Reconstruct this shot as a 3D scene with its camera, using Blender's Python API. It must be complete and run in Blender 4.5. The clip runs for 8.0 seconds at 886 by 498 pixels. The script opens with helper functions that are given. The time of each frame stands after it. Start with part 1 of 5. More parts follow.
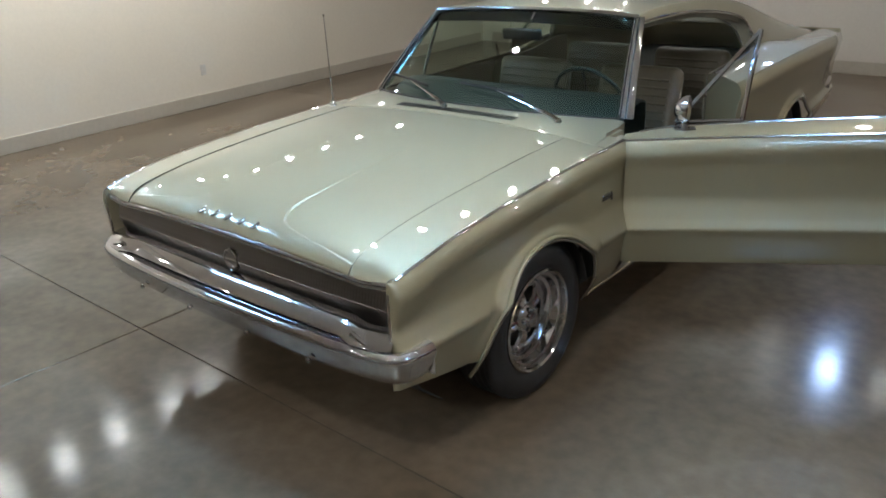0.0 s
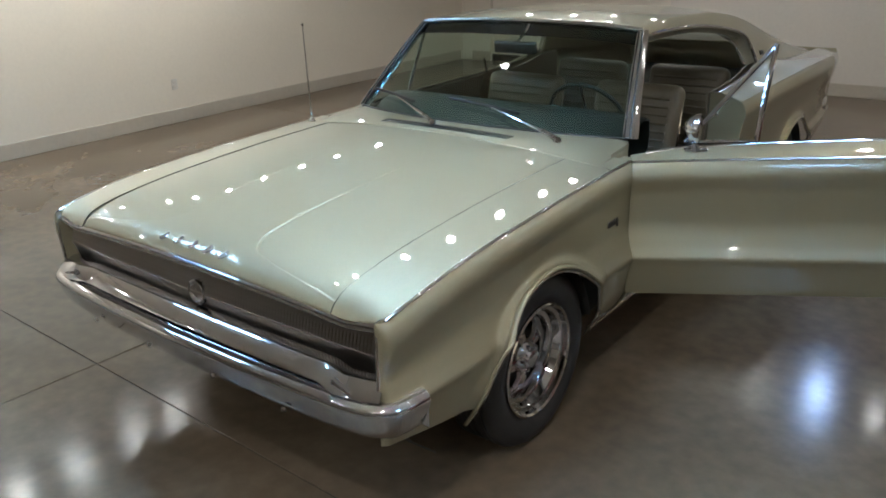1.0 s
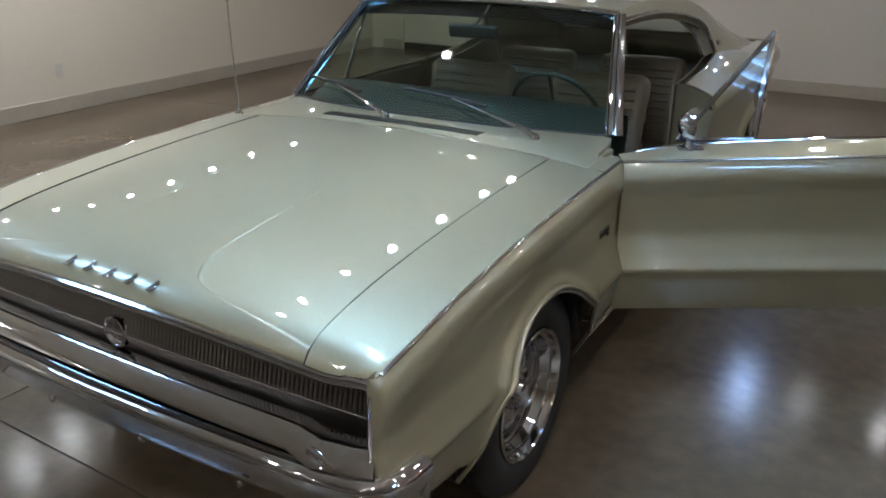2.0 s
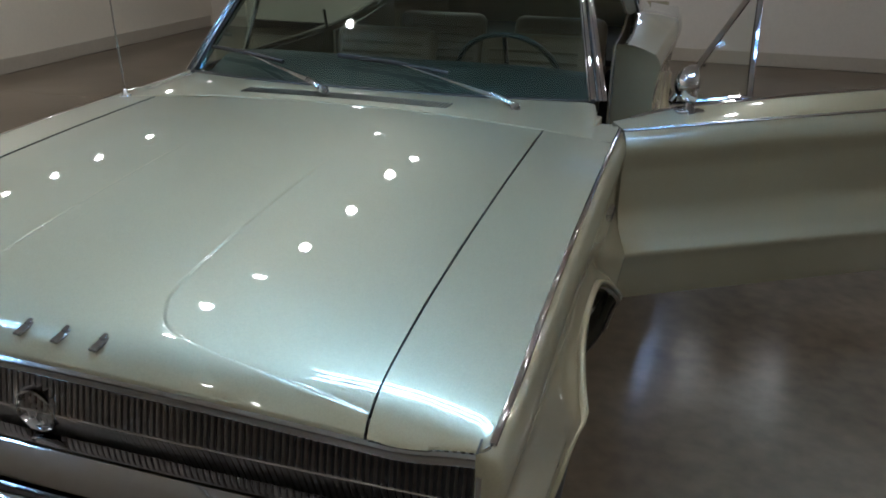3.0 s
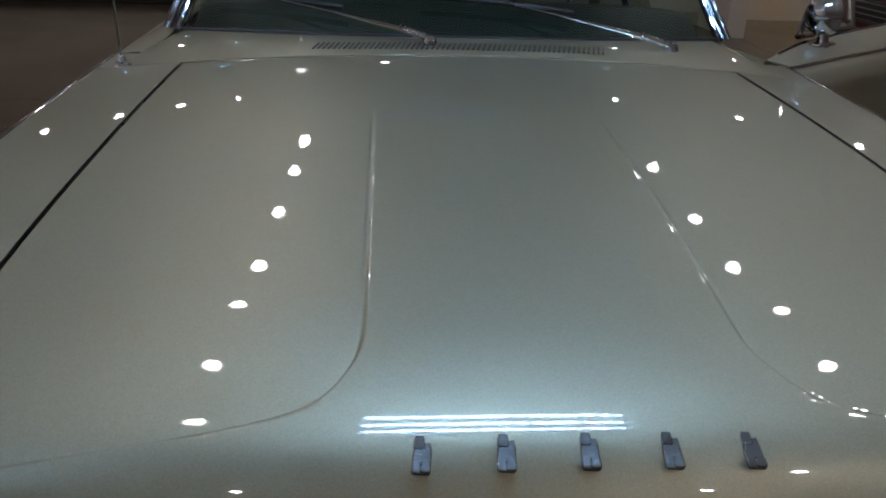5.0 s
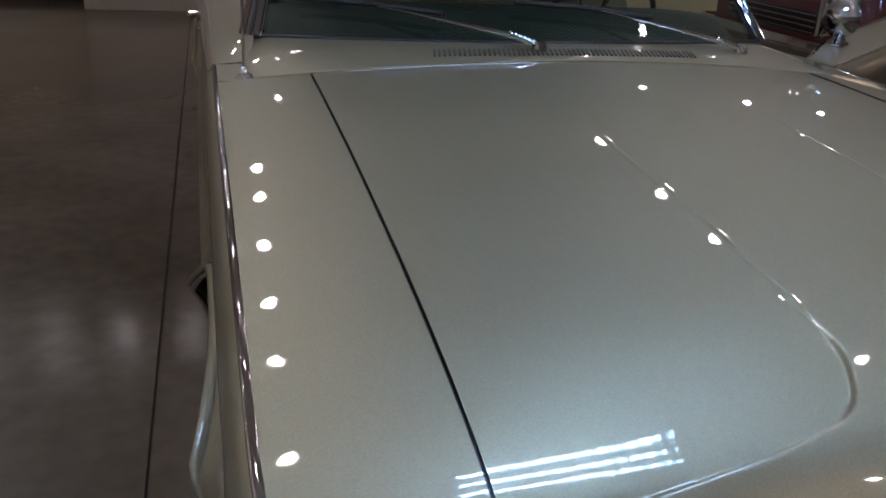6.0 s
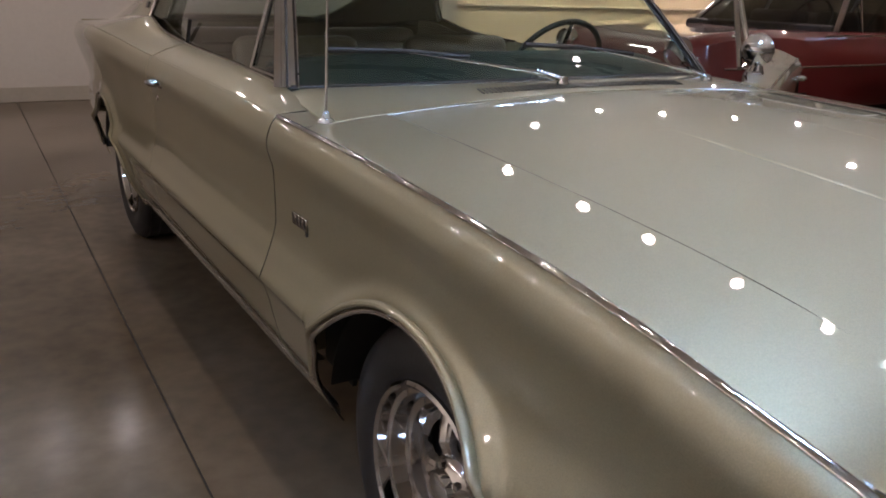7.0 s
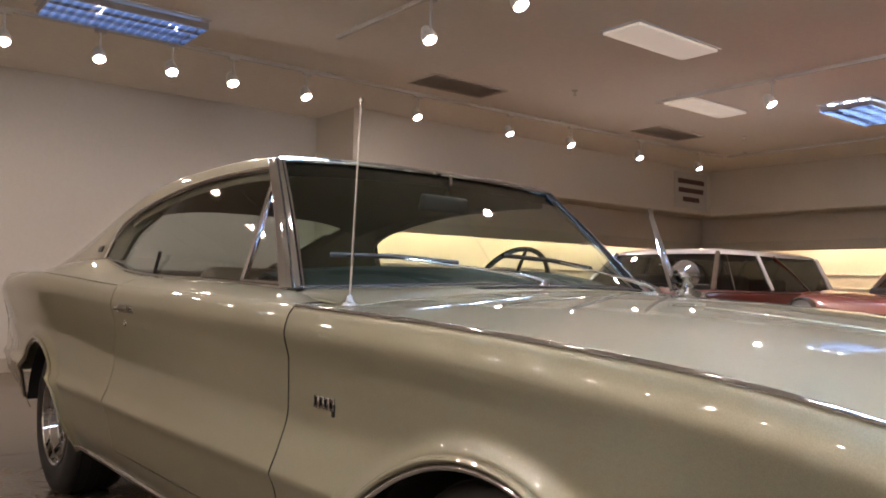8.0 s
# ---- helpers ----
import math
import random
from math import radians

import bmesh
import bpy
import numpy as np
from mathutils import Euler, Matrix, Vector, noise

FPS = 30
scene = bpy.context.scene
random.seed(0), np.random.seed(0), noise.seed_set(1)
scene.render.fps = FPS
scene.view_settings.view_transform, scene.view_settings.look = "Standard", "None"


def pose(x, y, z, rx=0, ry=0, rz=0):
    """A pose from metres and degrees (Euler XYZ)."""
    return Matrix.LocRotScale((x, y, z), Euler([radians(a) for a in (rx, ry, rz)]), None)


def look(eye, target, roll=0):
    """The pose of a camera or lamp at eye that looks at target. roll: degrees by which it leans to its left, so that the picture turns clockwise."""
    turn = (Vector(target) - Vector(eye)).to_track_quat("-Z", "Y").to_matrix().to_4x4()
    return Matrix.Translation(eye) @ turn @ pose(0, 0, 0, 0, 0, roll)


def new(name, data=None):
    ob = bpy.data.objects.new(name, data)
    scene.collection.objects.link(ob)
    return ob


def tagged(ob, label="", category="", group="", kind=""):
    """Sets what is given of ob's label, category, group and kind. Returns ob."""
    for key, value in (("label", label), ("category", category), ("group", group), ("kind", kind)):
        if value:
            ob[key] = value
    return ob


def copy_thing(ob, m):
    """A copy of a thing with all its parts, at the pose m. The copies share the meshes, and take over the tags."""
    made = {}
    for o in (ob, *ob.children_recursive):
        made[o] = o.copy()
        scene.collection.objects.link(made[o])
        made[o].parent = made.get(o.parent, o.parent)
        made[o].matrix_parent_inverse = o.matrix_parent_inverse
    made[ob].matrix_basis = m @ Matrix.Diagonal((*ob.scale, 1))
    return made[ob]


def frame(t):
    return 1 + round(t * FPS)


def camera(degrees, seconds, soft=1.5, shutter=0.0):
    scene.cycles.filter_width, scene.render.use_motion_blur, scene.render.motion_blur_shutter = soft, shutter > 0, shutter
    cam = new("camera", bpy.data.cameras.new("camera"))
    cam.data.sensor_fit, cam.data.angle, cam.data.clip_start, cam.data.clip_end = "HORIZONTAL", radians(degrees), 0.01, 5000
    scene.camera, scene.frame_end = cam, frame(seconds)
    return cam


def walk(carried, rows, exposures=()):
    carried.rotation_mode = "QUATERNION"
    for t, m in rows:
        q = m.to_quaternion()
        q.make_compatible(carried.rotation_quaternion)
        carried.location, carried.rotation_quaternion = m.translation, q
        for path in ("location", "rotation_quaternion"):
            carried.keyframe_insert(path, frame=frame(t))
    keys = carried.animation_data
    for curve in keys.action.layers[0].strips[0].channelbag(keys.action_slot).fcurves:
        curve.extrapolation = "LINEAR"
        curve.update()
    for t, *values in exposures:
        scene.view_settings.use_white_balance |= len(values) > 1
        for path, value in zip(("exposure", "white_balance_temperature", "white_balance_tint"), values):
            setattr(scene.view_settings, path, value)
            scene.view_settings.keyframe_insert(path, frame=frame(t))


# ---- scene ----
cam = camera(59, 8.0, soft=1.9)
PATH = [
    (0, (2.392, -2.351, 1.821), (1.192, -0.943, 1.063), -2.5),
    (0.5, (2.309, -2.313, 1.753), (1.132, -0.866, 1.032), -3.0),
    (1, (2.153, -2.159, 1.750), (0.993, -0.696, 1.034), -1.5),
    (1.2, (2.075, -2.114, 1.721), (0.906, -0.647, 1.027), -1.3),
    (1.5, (1.925, -2.038, 1.721), (0.803, -0.527, 1.045), -0.4),
    (2, (1.684, -1.933, 1.671), (0.741, -0.333, 0.930), 0.4),
    (2.2, (1.577, -1.879, 1.663), (0.704, -0.250, 0.900), 0.7),
    (3.3, (0.886, -1.641, 1.478), (0.447, 0.145, 0.691), 0.7),
    (3.5, (0.765, -1.601, 1.450), (0.408, 0.200, 0.658), 0.9),
    (4, (0.458, -1.485, 1.377), (0.243, 0.335, 0.575), 0.5),
    (4.2, (0.323, -1.466, 1.361), (0.175, 0.358, 0.555), 0.8),
    (5.3, (-0.396, -1.336, 1.341), (-0.152, 0.467, 0.511), 2.8),
    (5.5, (-0.549, -1.331, 1.339), (-0.236, 0.465, 0.517), 3.4),
    (5.8, (-0.754, -1.294, 1.335), (-0.309, 0.478, 0.523), 3.1),
    (6, (-0.887, -1.236, 1.342), (-0.335, 0.500, 0.517), 3.7),
    (6.2, (-1.018, -1.200, 1.334), (-0.397, 0.520, 0.524), 3.3),
    (6.5, (-1.237, -1.148, 1.297), (-0.497, 0.541, 0.521), 3.1),
    (6.8, (-1.395, -1.104, 1.257), (-0.522, 0.540, 0.525), 1.6),
    (7, (-1.490, -1.075, 1.236), (-0.489, 0.539, 0.606), 1.9),
    (7.2, (-1.551, -1.019, 1.196), (-0.441, 0.598, 0.805), 1.4),
    (7.3, (-1.590, -1.006, 1.170), (-0.437, 0.602, 0.879), 0.7),
    (7.5, (-1.658, -0.986, 1.138), (-0.453, 0.592, 0.903), -0.2),
    (7.7, (-1.687, -0.954, 1.092), (-0.463, 0.625, 0.996), -0.3),
    (8, (-1.798, -0.987, 1.005), (-0.519, 0.549, 1.092), 1.1),
]
EXPOSURES = [(0, 0.52, 5400, 6), (1, 0.48, 5400, 6), (2, 0.27, 5300, 8), (3.5, -0.30, 5200, 6), (4.2, -0.76, 5250, 10), (5.5, -0.95, 5450, 19), (6.0, -0.94, 5550, 22),
             (6.5, -0.58, 5650, 23), (7, 0.13, 5950, 23), (7.5, 0.42, 6150, 22), (8, 0.66, 6200, 22)]
walk(cam, [(t, look(eye, target, roll)) for t, eye, target, roll in PATH], EXPOSURES)

# ---- world and lights ----
world = bpy.data.worlds.new("world")
scene.world = world
world.use_nodes = True
wbg = world.node_tree.nodes["Background"]
wbg.inputs["Color"].default_value = (0.9, 0.85, 0.8, 1)
wbg.inputs["Strength"].default_value = 0.02

CEIL = 3.15          # ceiling height
LAMP_Z = 2.85        # height of the track lamps' faces
WARM = (1.0, 0.86, 0.70)
COOL = (0.54, 0.79, 1.0)


def spot(name, x, y, z, aim, watts, colour=WARM, cone=162, radius=0.036):
    data = bpy.data.lights.new(name, "SPOT")
    data.energy, data.color, data.spot_size, data.spot_blend = watts, colour, radians(cone), 0.85
    data.shadow_soft_size = radius
    ob = new(name, data)
    ob.matrix_world = look((x, y, z), (x + aim[0], y + aim[1], z + aim[2]))
    return ob


# ---- materials ----
def nodes_of(mat):
    mat.use_nodes = True
    nt = mat.node_tree
    return nt, nt.nodes, nt.links, nt.nodes["Principled BSDF"]


def material(name, colour, rough=0.5, metal=0.0, coat=0.0, coat_rough=0.03, noise_scale=0.0, vary=0.0, bump=0.0,
             bump_scale=0.0, rough_vary=0.0, spec=0.5, big=0.0, tint=None):
    mat = bpy.data.materials.new(name)
    nt, nd, ln, p = nodes_of(mat)
    p.inputs["Base Color"].default_value = (*colour, 1)
    p.inputs["Roughness"].default_value = rough
    p.inputs["Metallic"].default_value = metal
    p.inputs["Coat Weight"].default_value = coat
    p.inputs["Coat Roughness"].default_value = coat_rough
    p.inputs["Specular IOR Level"].default_value = spec
    co = nd.new("ShaderNodeTexCoord")
    if vary:
        n1 = nd.new("ShaderNodeTexNoise")
        n1.inputs["Scale"].default_value, n1.inputs["Detail"].default_value = noise_scale, 6
        ln.new(co.outputs["Object"], n1.inputs["Vector"])
        n2 = nd.new("ShaderNodeTexNoise")
        n2.inputs["Scale"].default_value, n2.inputs["Detail"].default_value = big or noise_scale / 9, 4
        ln.new(co.outputs["Object"], n2.inputs["Vector"])
        add = nd.new("ShaderNodeMath")
        add.operation = "ADD"
        ln.new(n1.outputs["Fac"], add.inputs[0])
        ln.new(n2.outputs["Fac"], add.inputs[1])
        ramp = nd.new("ShaderNodeMapRange")
        ramp.inputs["From Min"].default_value, ramp.inputs["From Max"].default_value = 0.65, 1.35
        ln.new(add.outputs[0], ramp.inputs["Value"])
        mix = nd.new("ShaderNodeMix")
        mix.data_type = "RGBA"
        dark = tint or tuple(c * (1 - vary) for c in colour)
        mix.inputs[6].default_value = (*dark, 1)
        mix.inputs[7].default_value = (*[min(1, c * (1 + vary * 0.6)) for c in colour], 1)
        ln.new(ramp.outputs["Result"], mix.inputs[0])
        ln.new(mix.outputs[2], p.inputs["Base Color"])
        if rough_vary:
            mr = nd.new("ShaderNodeMapRange")
            mr.inputs["From Min"].default_value, mr.inputs["From Max"].default_value = 0.3, 0.7
            mr.inputs["To Min"].default_value, mr.inputs["To Max"].default_value = rough - rough_vary, rough + rough_vary
            ln.new(n2.outputs["Fac"], mr.inputs["Value"])
            ln.new(mr.outputs["Result"], p.inputs["Roughness"])
    if bump:
        nb = nd.new("ShaderNodeTexNoise")
        nb.inputs["Scale"].default_value, nb.inputs["Detail"].default_value = bump_scale, 4
        ln.new(co.outputs["Object"], nb.inputs["Vector"])
        bp = nd.new("ShaderNodeBump")
        bp.inputs["Strength"].default_value, bp.inputs["Distance"].default_value = 1.0, bump
        ln.new(nb.outputs["Fac"], bp.inputs["Height"])
        ln.new(bp.outputs["Normal"], p.inputs["Normal"])
    return mat


def car_paint(name, colour, metal=0.0, rough=0.35, flake=0.0):
    """Clear-coated paint with fine flake, faint orange peel and dust."""
    mat = bpy.data.materials.new(name)
    nt, nd, ln, p = nodes_of(mat)
    co = nd.new("ShaderNodeTexCoord")
    p.inputs["Metallic"].default_value = metal
    p.inputs["Coat Weight"].default_value = 1.0
    p.inputs["Coat Roughness"].default_value = 0.015
    p.inputs["Coat IOR"].default_value = 1.55
    v = nd.new("ShaderNodeTexVoronoi")
    v.inputs["Scale"].default_value = 900
    ln.new(co.outputs["Object"], v.inputs["Vector"])
    mix = nd.new("ShaderNodeMix")
    mix.data_type = "RGBA"
    mix.inputs[6].default_value = (*[c * (1 - flake) for c in colour], 1)
    mix.inputs[7].default_value = (*[min(1, c * (1 + flake)) for c in colour], 1)
    sep = nd.new("ShaderNodeSeparateColor")
    ln.new(v.outputs["Color"], sep.inputs["Color"])
    ln.new(sep.outputs[0], mix.inputs[0])
    ln.new(mix.outputs[2], p.inputs["Base Color"])
    dust = nd.new("ShaderNodeTexNoise")
    dust.inputs["Scale"].default_value, dust.inputs["Detail"].default_value = 3.0, 8
    ln.new(co.outputs["Object"], dust.inputs["Vector"])
    mr = nd.new("ShaderNodeMapRange")
    mr.inputs["To Min"].default_value, mr.inputs["To Max"].default_value = rough - 0.04, rough + 0.05
    ln.new(dust.outputs["Fac"], mr.inputs["Value"])
    ln.new(mr.outputs["Result"], p.inputs["Roughness"])
    peel = nd.new("ShaderNodeTexNoise")
    peel.inputs["Scale"].default_value, peel.inputs["Detail"].default_value = 70, 1
    ln.new(co.outputs["Object"], peel.inputs["Vector"])
    bp = nd.new("ShaderNodeBump")
    bp.inputs["Strength"].default_value, bp.inputs["Distance"].default_value = 0.3, 0.00012
    ln.new(peel.outputs["Fac"], bp.inputs["Height"])
    ln.new(bp.outputs["Normal"], p.inputs["Coat Normal"])
    return mat


def glass_pane(name, tint, mirror=1.45):
    """A thin tinted pane: clear body with a gloss that grows towards grazing."""
    mat = bpy.data.materials.new(name)
    nt, nd, ln, p = nodes_of(mat)
    out = nd["Material Output"]
    tr = nd.new("ShaderNodeBsdfTransparent")
    tr.inputs["Color"].default_value = (*tint, 1)
    gl = nd.new("ShaderNodeBsdfGlossy")
    gl.inputs["Roughness"].default_value = 0.01
    lw = nd.new("ShaderNodeLayerWeight")
    lw.inputs["Blend"].default_value = 0.5
    pw = nd.new("ShaderNodeMath")
    pw.operation = "POWER"
    pw.inputs[1].default_value = 5.0
    ln.new(lw.outputs["Facing"], pw.inputs[0])
    f0 = ((mirror - 1) / (mirror + 1)) ** 2 * 1.6      # both faces of the pane
    fr = nd.new("ShaderNodeMath")
    fr.operation = "MULTIPLY_ADD"
    fr.inputs[1].default_value, fr.inputs[2].default_value = 1 - f0, f0
    ln.new(pw.outputs[0], fr.inputs[0])
    mix = nd.new("ShaderNodeMixShader")
    ln.new(fr.outputs[0], mix.inputs[0])
    ln.new(tr.outputs[0], mix.inputs[1])
    ln.new(gl.outputs[0], mix.inputs[2])
    ln.new(mix.outputs[0], out.inputs["Surface"])
    nd.remove(p)
    return mat


def glow(name, colour, strength):
    mat = bpy.data.materials.new(name)
    nt, nd, ln, p = nodes_of(mat)
    p.inputs["Base Color"].default_value = (*colour, 1)
    p.inputs["Emission Color"].default_value = (*colour, 1)
    p.inputs["Emission Strength"].default_value = strength
    return mat


def concrete_floor():
    mat = bpy.data.materials.new("polished_concrete")
    nt, nd, ln, p = nodes_of(mat)
    co = nd.new("ShaderNodeTexCoord")
    big = nd.new("ShaderNodeTexNoise")
    big.inputs["Scale"].default_value, big.inputs["Detail"].default_value, big.inputs["Distortion"].default_value = 0.9, 7, 0.6
    fine = nd.new("ShaderNodeTexNoise")
    fine.inputs["Scale"].default_value, fine.inputs["Detail"].default_value = 14, 10
    scuff = nd.new("ShaderNodeTexNoise")
    scuff.inputs["Scale"].default_value, scuff.inputs["Detail"].default_value, scuff.inputs["Distortion"].default_value = 1.6, 6, 0.3
    for n in (big, fine, scuff):
        ln.new(co.outputs["Object"], n.inputs["Vector"])
    r1 = nd.new("ShaderNodeValToRGB")
    r1.color_ramp.elements[0].position, r1.color_ramp.elements[0].color = 0.34, (0.084, 0.064, 0.043, 1)
    r1.color_ramp.elements[1].position, r1.color_ramp.elements[1].color = 0.66, (0.150, 0.119, 0.085, 1)
    ln.new(big.outputs["Fac"], r1.inputs["Fac"])
    r2 = nd.new("ShaderNodeValToRGB")
    r2.color_ramp.elements[0].position, r2.color_ramp.elements[0].color = 0.34, (0.86, 0.855, 0.85, 1)
    r2.color_ramp.elements[1].position, r2.color_ramp.elements[1].color = 0.68, (1.08, 1.07, 1.05, 1)
    ln.new(fine.outputs["Fac"], r2.inputs["Fac"])
    mul = nd.new("ShaderNodeMix")
    mul.data_type, mul.blend_type = "RGBA", "MULTIPLY"
    mul.inputs[0].default_value = 1
    ln.new(r1.outputs["Color"], mul.inputs[6])
    ln.new(r2.outputs["Color"], mul.inputs[7])
    ln.new(mul.outputs[2], p.inputs["Base Color"])
    mr = nd.new("ShaderNodeMapRange")
    mr.inputs["From Min"].default_value, mr.inputs["From Max"].default_value = 0.32, 0.7
    mr.inputs["To Min"].default_value, mr.inputs["To Max"].default_value = 0.13, 0.21
    ln.new(scuff.outputs["Fac"], mr.inputs["Value"])
    ln.new(mr.outputs["Result"], p.inputs["Roughness"])
    p.inputs["Specular IOR Level"].default_value = 0.20
    bp = nd.new("ShaderNodeBump")
    bp.inputs["Strength"].default_value, bp.inputs["Distance"].default_value = 0.10, 0.0005
    ln.new(scuff.outputs["Fac"], bp.inputs["Height"])
    ln.new(bp.outputs["Normal"], p.inputs["Normal"])
    return mat


PAINT = car_paint("champagne_metallic_paint", (0.322, 0.296, 0.200), metal=0.58, rough=0.45, flake=0.10)
CHROME = material("chrome", (0.57, 0.57, 0.59), 0.045, 1.0, noise_scale=40, vary=0.06, rough_vary=0.02)
DARK_CHROME = material("dark_chrome", (0.32, 0.32, 0.33), 0.16, 1.0, noise_scale=60, vary=0.15)
DULL_CHROME = material("dull_stainless", (0.55, 0.55, 0.56), 0.17, 1.0, noise_scale=60, vary=0.1, rough_vary=0.05)
BLACK = material("black_trim", (0.012, 0.012, 0.012), 0.45, noise_scale=50, vary=0.3)
GRILLE_DARK = material("grille_charcoal", (0.020, 0.018, 0.018), 0.35, 0.3, noise_scale=60, vary=0.3)
GRILLE_BAR = material("grille_bar_satin", (0.56, 0.53, 0.50), 0.32, 1.0, noise_scale=80, vary=0.2)
UNDER = material("underbody_black", (0.012, 0.011, 0.010), 0.8, noise_scale=20, vary=0.4)
RUBBER = material("tyre_rubber", (0.018, 0.017, 0.017), 0.62, noise_scale=30, vary=0.35, bump=0.0006, bump_scale=120)
VINYL = material("beige_vinyl", (0.120, 0.104, 0.072), 0.42, noise_scale=90, vary=0.14, bump=0.0004, bump_scale=260)
DASH = material("dark_green_dash", (0.010, 0.016, 0.0135), 0.5, spec=0.3, noise_scale=60, vary=0.25)
CLOTH = material("dark_headliner", (0.20, 0.195, 0.15), 0.85, noise_scale=90, vary=0.15)
CARPET = material("dark_carpet", (0.03, 0.032, 0.025), 0.95, noise_scale=160, vary=0.4, bump=0.002, bump_scale=300)
GLASS = glass_pane("tinted_glass", (0.68, 0.82, 0.74), 1.45)
SIDE_GLASS = glass_pane("clear_glass", (0.92, 0.96, 0.94), 1.5)
REAR_GLASS = glass_pane("rear_glass", (0.84, 0.94, 0.90), 1.4)
SHADE_BAND = glass_pane("dark_shade_band", (0.05, 0.055, 0.12), 1.5)
RED_GLASS = material("red_enamel", (0.035, 0.012, 0.012), 0.2, coat=1.0)
CLEAR_LENS = material("headlamp_lens", (0.62, 0.63, 0.62), 0.12, 0.2, coat=1.0, noise_scale=60, vary=0.15)
FLOOR = concrete_floor()
WALL = material("beige_wall_paint", (0.70, 0.65, 0.56), 0.75, noise_scale=30, vary=0.05, bump=0.0005, bump_scale=220, big=0.7)
WALL_PALE = material("pale_wall_paint", (0.61, 0.575, 0.525), 0.75, noise_scale=30, vary=0.05, bump=0.0005, bump_scale=220, big=0.7)
FASCIA = material("taupe_fascia_paint", (0.52, 0.46, 0.385), 0.8, noise_scale=25, vary=0.07, big=0.8)
CEILING = material("ceiling_paint", (0.90, 0.84, 0.75), 0.85, noise_scale=18, vary=0.05, bump=0.001, bump_scale=180, big=0.5)
BASEBOARD = material("baseboard_vinyl", (0.44, 0.40, 0.335), 0.55, noise_scale=25, vary=0.08)
LAMP_FACE = glow("spot_lamp_face", (1.0, 0.88, 0.72), 120)
LAMP_BRIGHT = glow("bright_spot_lamp_face", (1.0, 0.88, 0.72), 320)
LAMP_COOL = glow("cool_spot_lamp_face", (0.80, 0.88, 1.0), 120)
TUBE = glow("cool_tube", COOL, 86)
TUBE_DIM = glow("dim_blue_tube", (0.45, 0.64, 1.0), 0.4)
TUBE_MID = glow("pale_tube", (0.72, 0.86, 1.0), 7)
COVE = glow("cove_tube", (1.0, 0.80, 0.50), 52)
WHITE_METAL = material("white_enamelled_metal", (0.62, 0.60, 0.56), 0.4, noise_scale=30, vary=0.06)
VENT_GREY = material("vent_grey", (0.62, 0.57, 0.49), 0.6, noise_scale=30, vary=0.15)
VENT_DARK = material("sign_brown", (0.12, 0.065, 0.055), 0.6, noise_scale=30, vary=0.2)
LOUVRE = material("parabolic_louvre", (0.55, 0.60, 0.70), 0.12, 1.0, noise_scale=30, vary=0.06)
PANEL = glow("dim_diffuser_panel", (1.0, 0.90, 0.72), 0.17)


# ---- mesh helpers ----
def spline(*pts):
    """A smooth curve through points, without overshoot."""
    xs = np.array([p[0] for p in pts], float)
    ys = np.array([p[1] for p in pts], float)
    h = np.diff(xs)
    d = np.diff(ys) / h
    m = np.zeros(len(xs))
    m[0], m[-1] = d[0], d[-1]
    for i in range(1, len(xs) - 1):
        if d[i - 1] * d[i] > 0:
            w1, w2 = 2 * h[i] + h[i - 1], h[i] + 2 * h[i - 1]
            m[i] = (w1 + w2) / (w1 / d[i - 1] + w2 / d[i])

    def f(x):
        x = min(max(float(x), xs[0]), xs[-1])
        i = min(int(np.searchsorted(xs, x, "right")) - 1, len(h) - 1)
        t = (x - xs[i]) / h[i]
        return float((2 * t**3 - 3 * t**2 + 1) * ys[i] + (t**3 - 2 * t**2 + t) * h[i] * m[i]
                     + (-2 * t**3 + 3 * t**2) * ys[i + 1] + (t**3 - t**2) * h[i] * m[i + 1])
    return f


def step01(a, b, x):
    t = min(max((x - a) / (b - a), 0.0), 1.0)
    return t * t * (3 - 2 * t)


def mesh_of(name, verts, faces, smooth=True, angle=38):
    me = bpy.data.meshes.new(name)
    me.from_pydata([tuple(v) for v in verts], [], faces)
    bm = bmesh.new()
    bm.from_mesh(me)
    bmesh.ops.remove_doubles(bm, verts=bm.verts, dist=1e-5)
    if smooth:
        lim = radians(angle)
        for f in bm.faces:
            f.smooth = True
        for e in bm.edges:
            if len(e.link_faces) != 2 or e.calc_face_angle(0) > lim:
                e.smooth = False
    bm.to_mesh(me)
    bm.free()
    return me


def part(name, data, mat, parent=None, label="", thick=0.0, inward=-1, m=None, dark_rim=False):
    """One mesh object, under a thing or a part."""
    me = data
    if isinstance(data, tuple):
        me = mesh_of(name, *data)
    if not me.materials:
        me.materials.append(mat)
    ob = new(name, me)
    if parent is not None:
        ob.parent = parent
    if m is not None:
        ob.matrix_basis = m
    if label:
        ob["label"] = label
    if thick:
        so = ob.modifiers.new("thickness", "SOLIDIFY")
        so.thickness, so.offset, so.use_even_offset = thick, inward, False
        # black edge faces put the shade of the panel gaps into the colour
        if dark_rim:
            me.materials.append(BLACK)
            so.material_offset_rim = 1
    return ob


def thing(name, label, category, group="", kind="", at=(0, 0, 0), rz=0):
    ob = new(name)
    ob.empty_display_size = 0.1
    ob.matrix_basis = pose(*at, 0, 0, rz)
    return tagged(ob, label, category, group, kind)


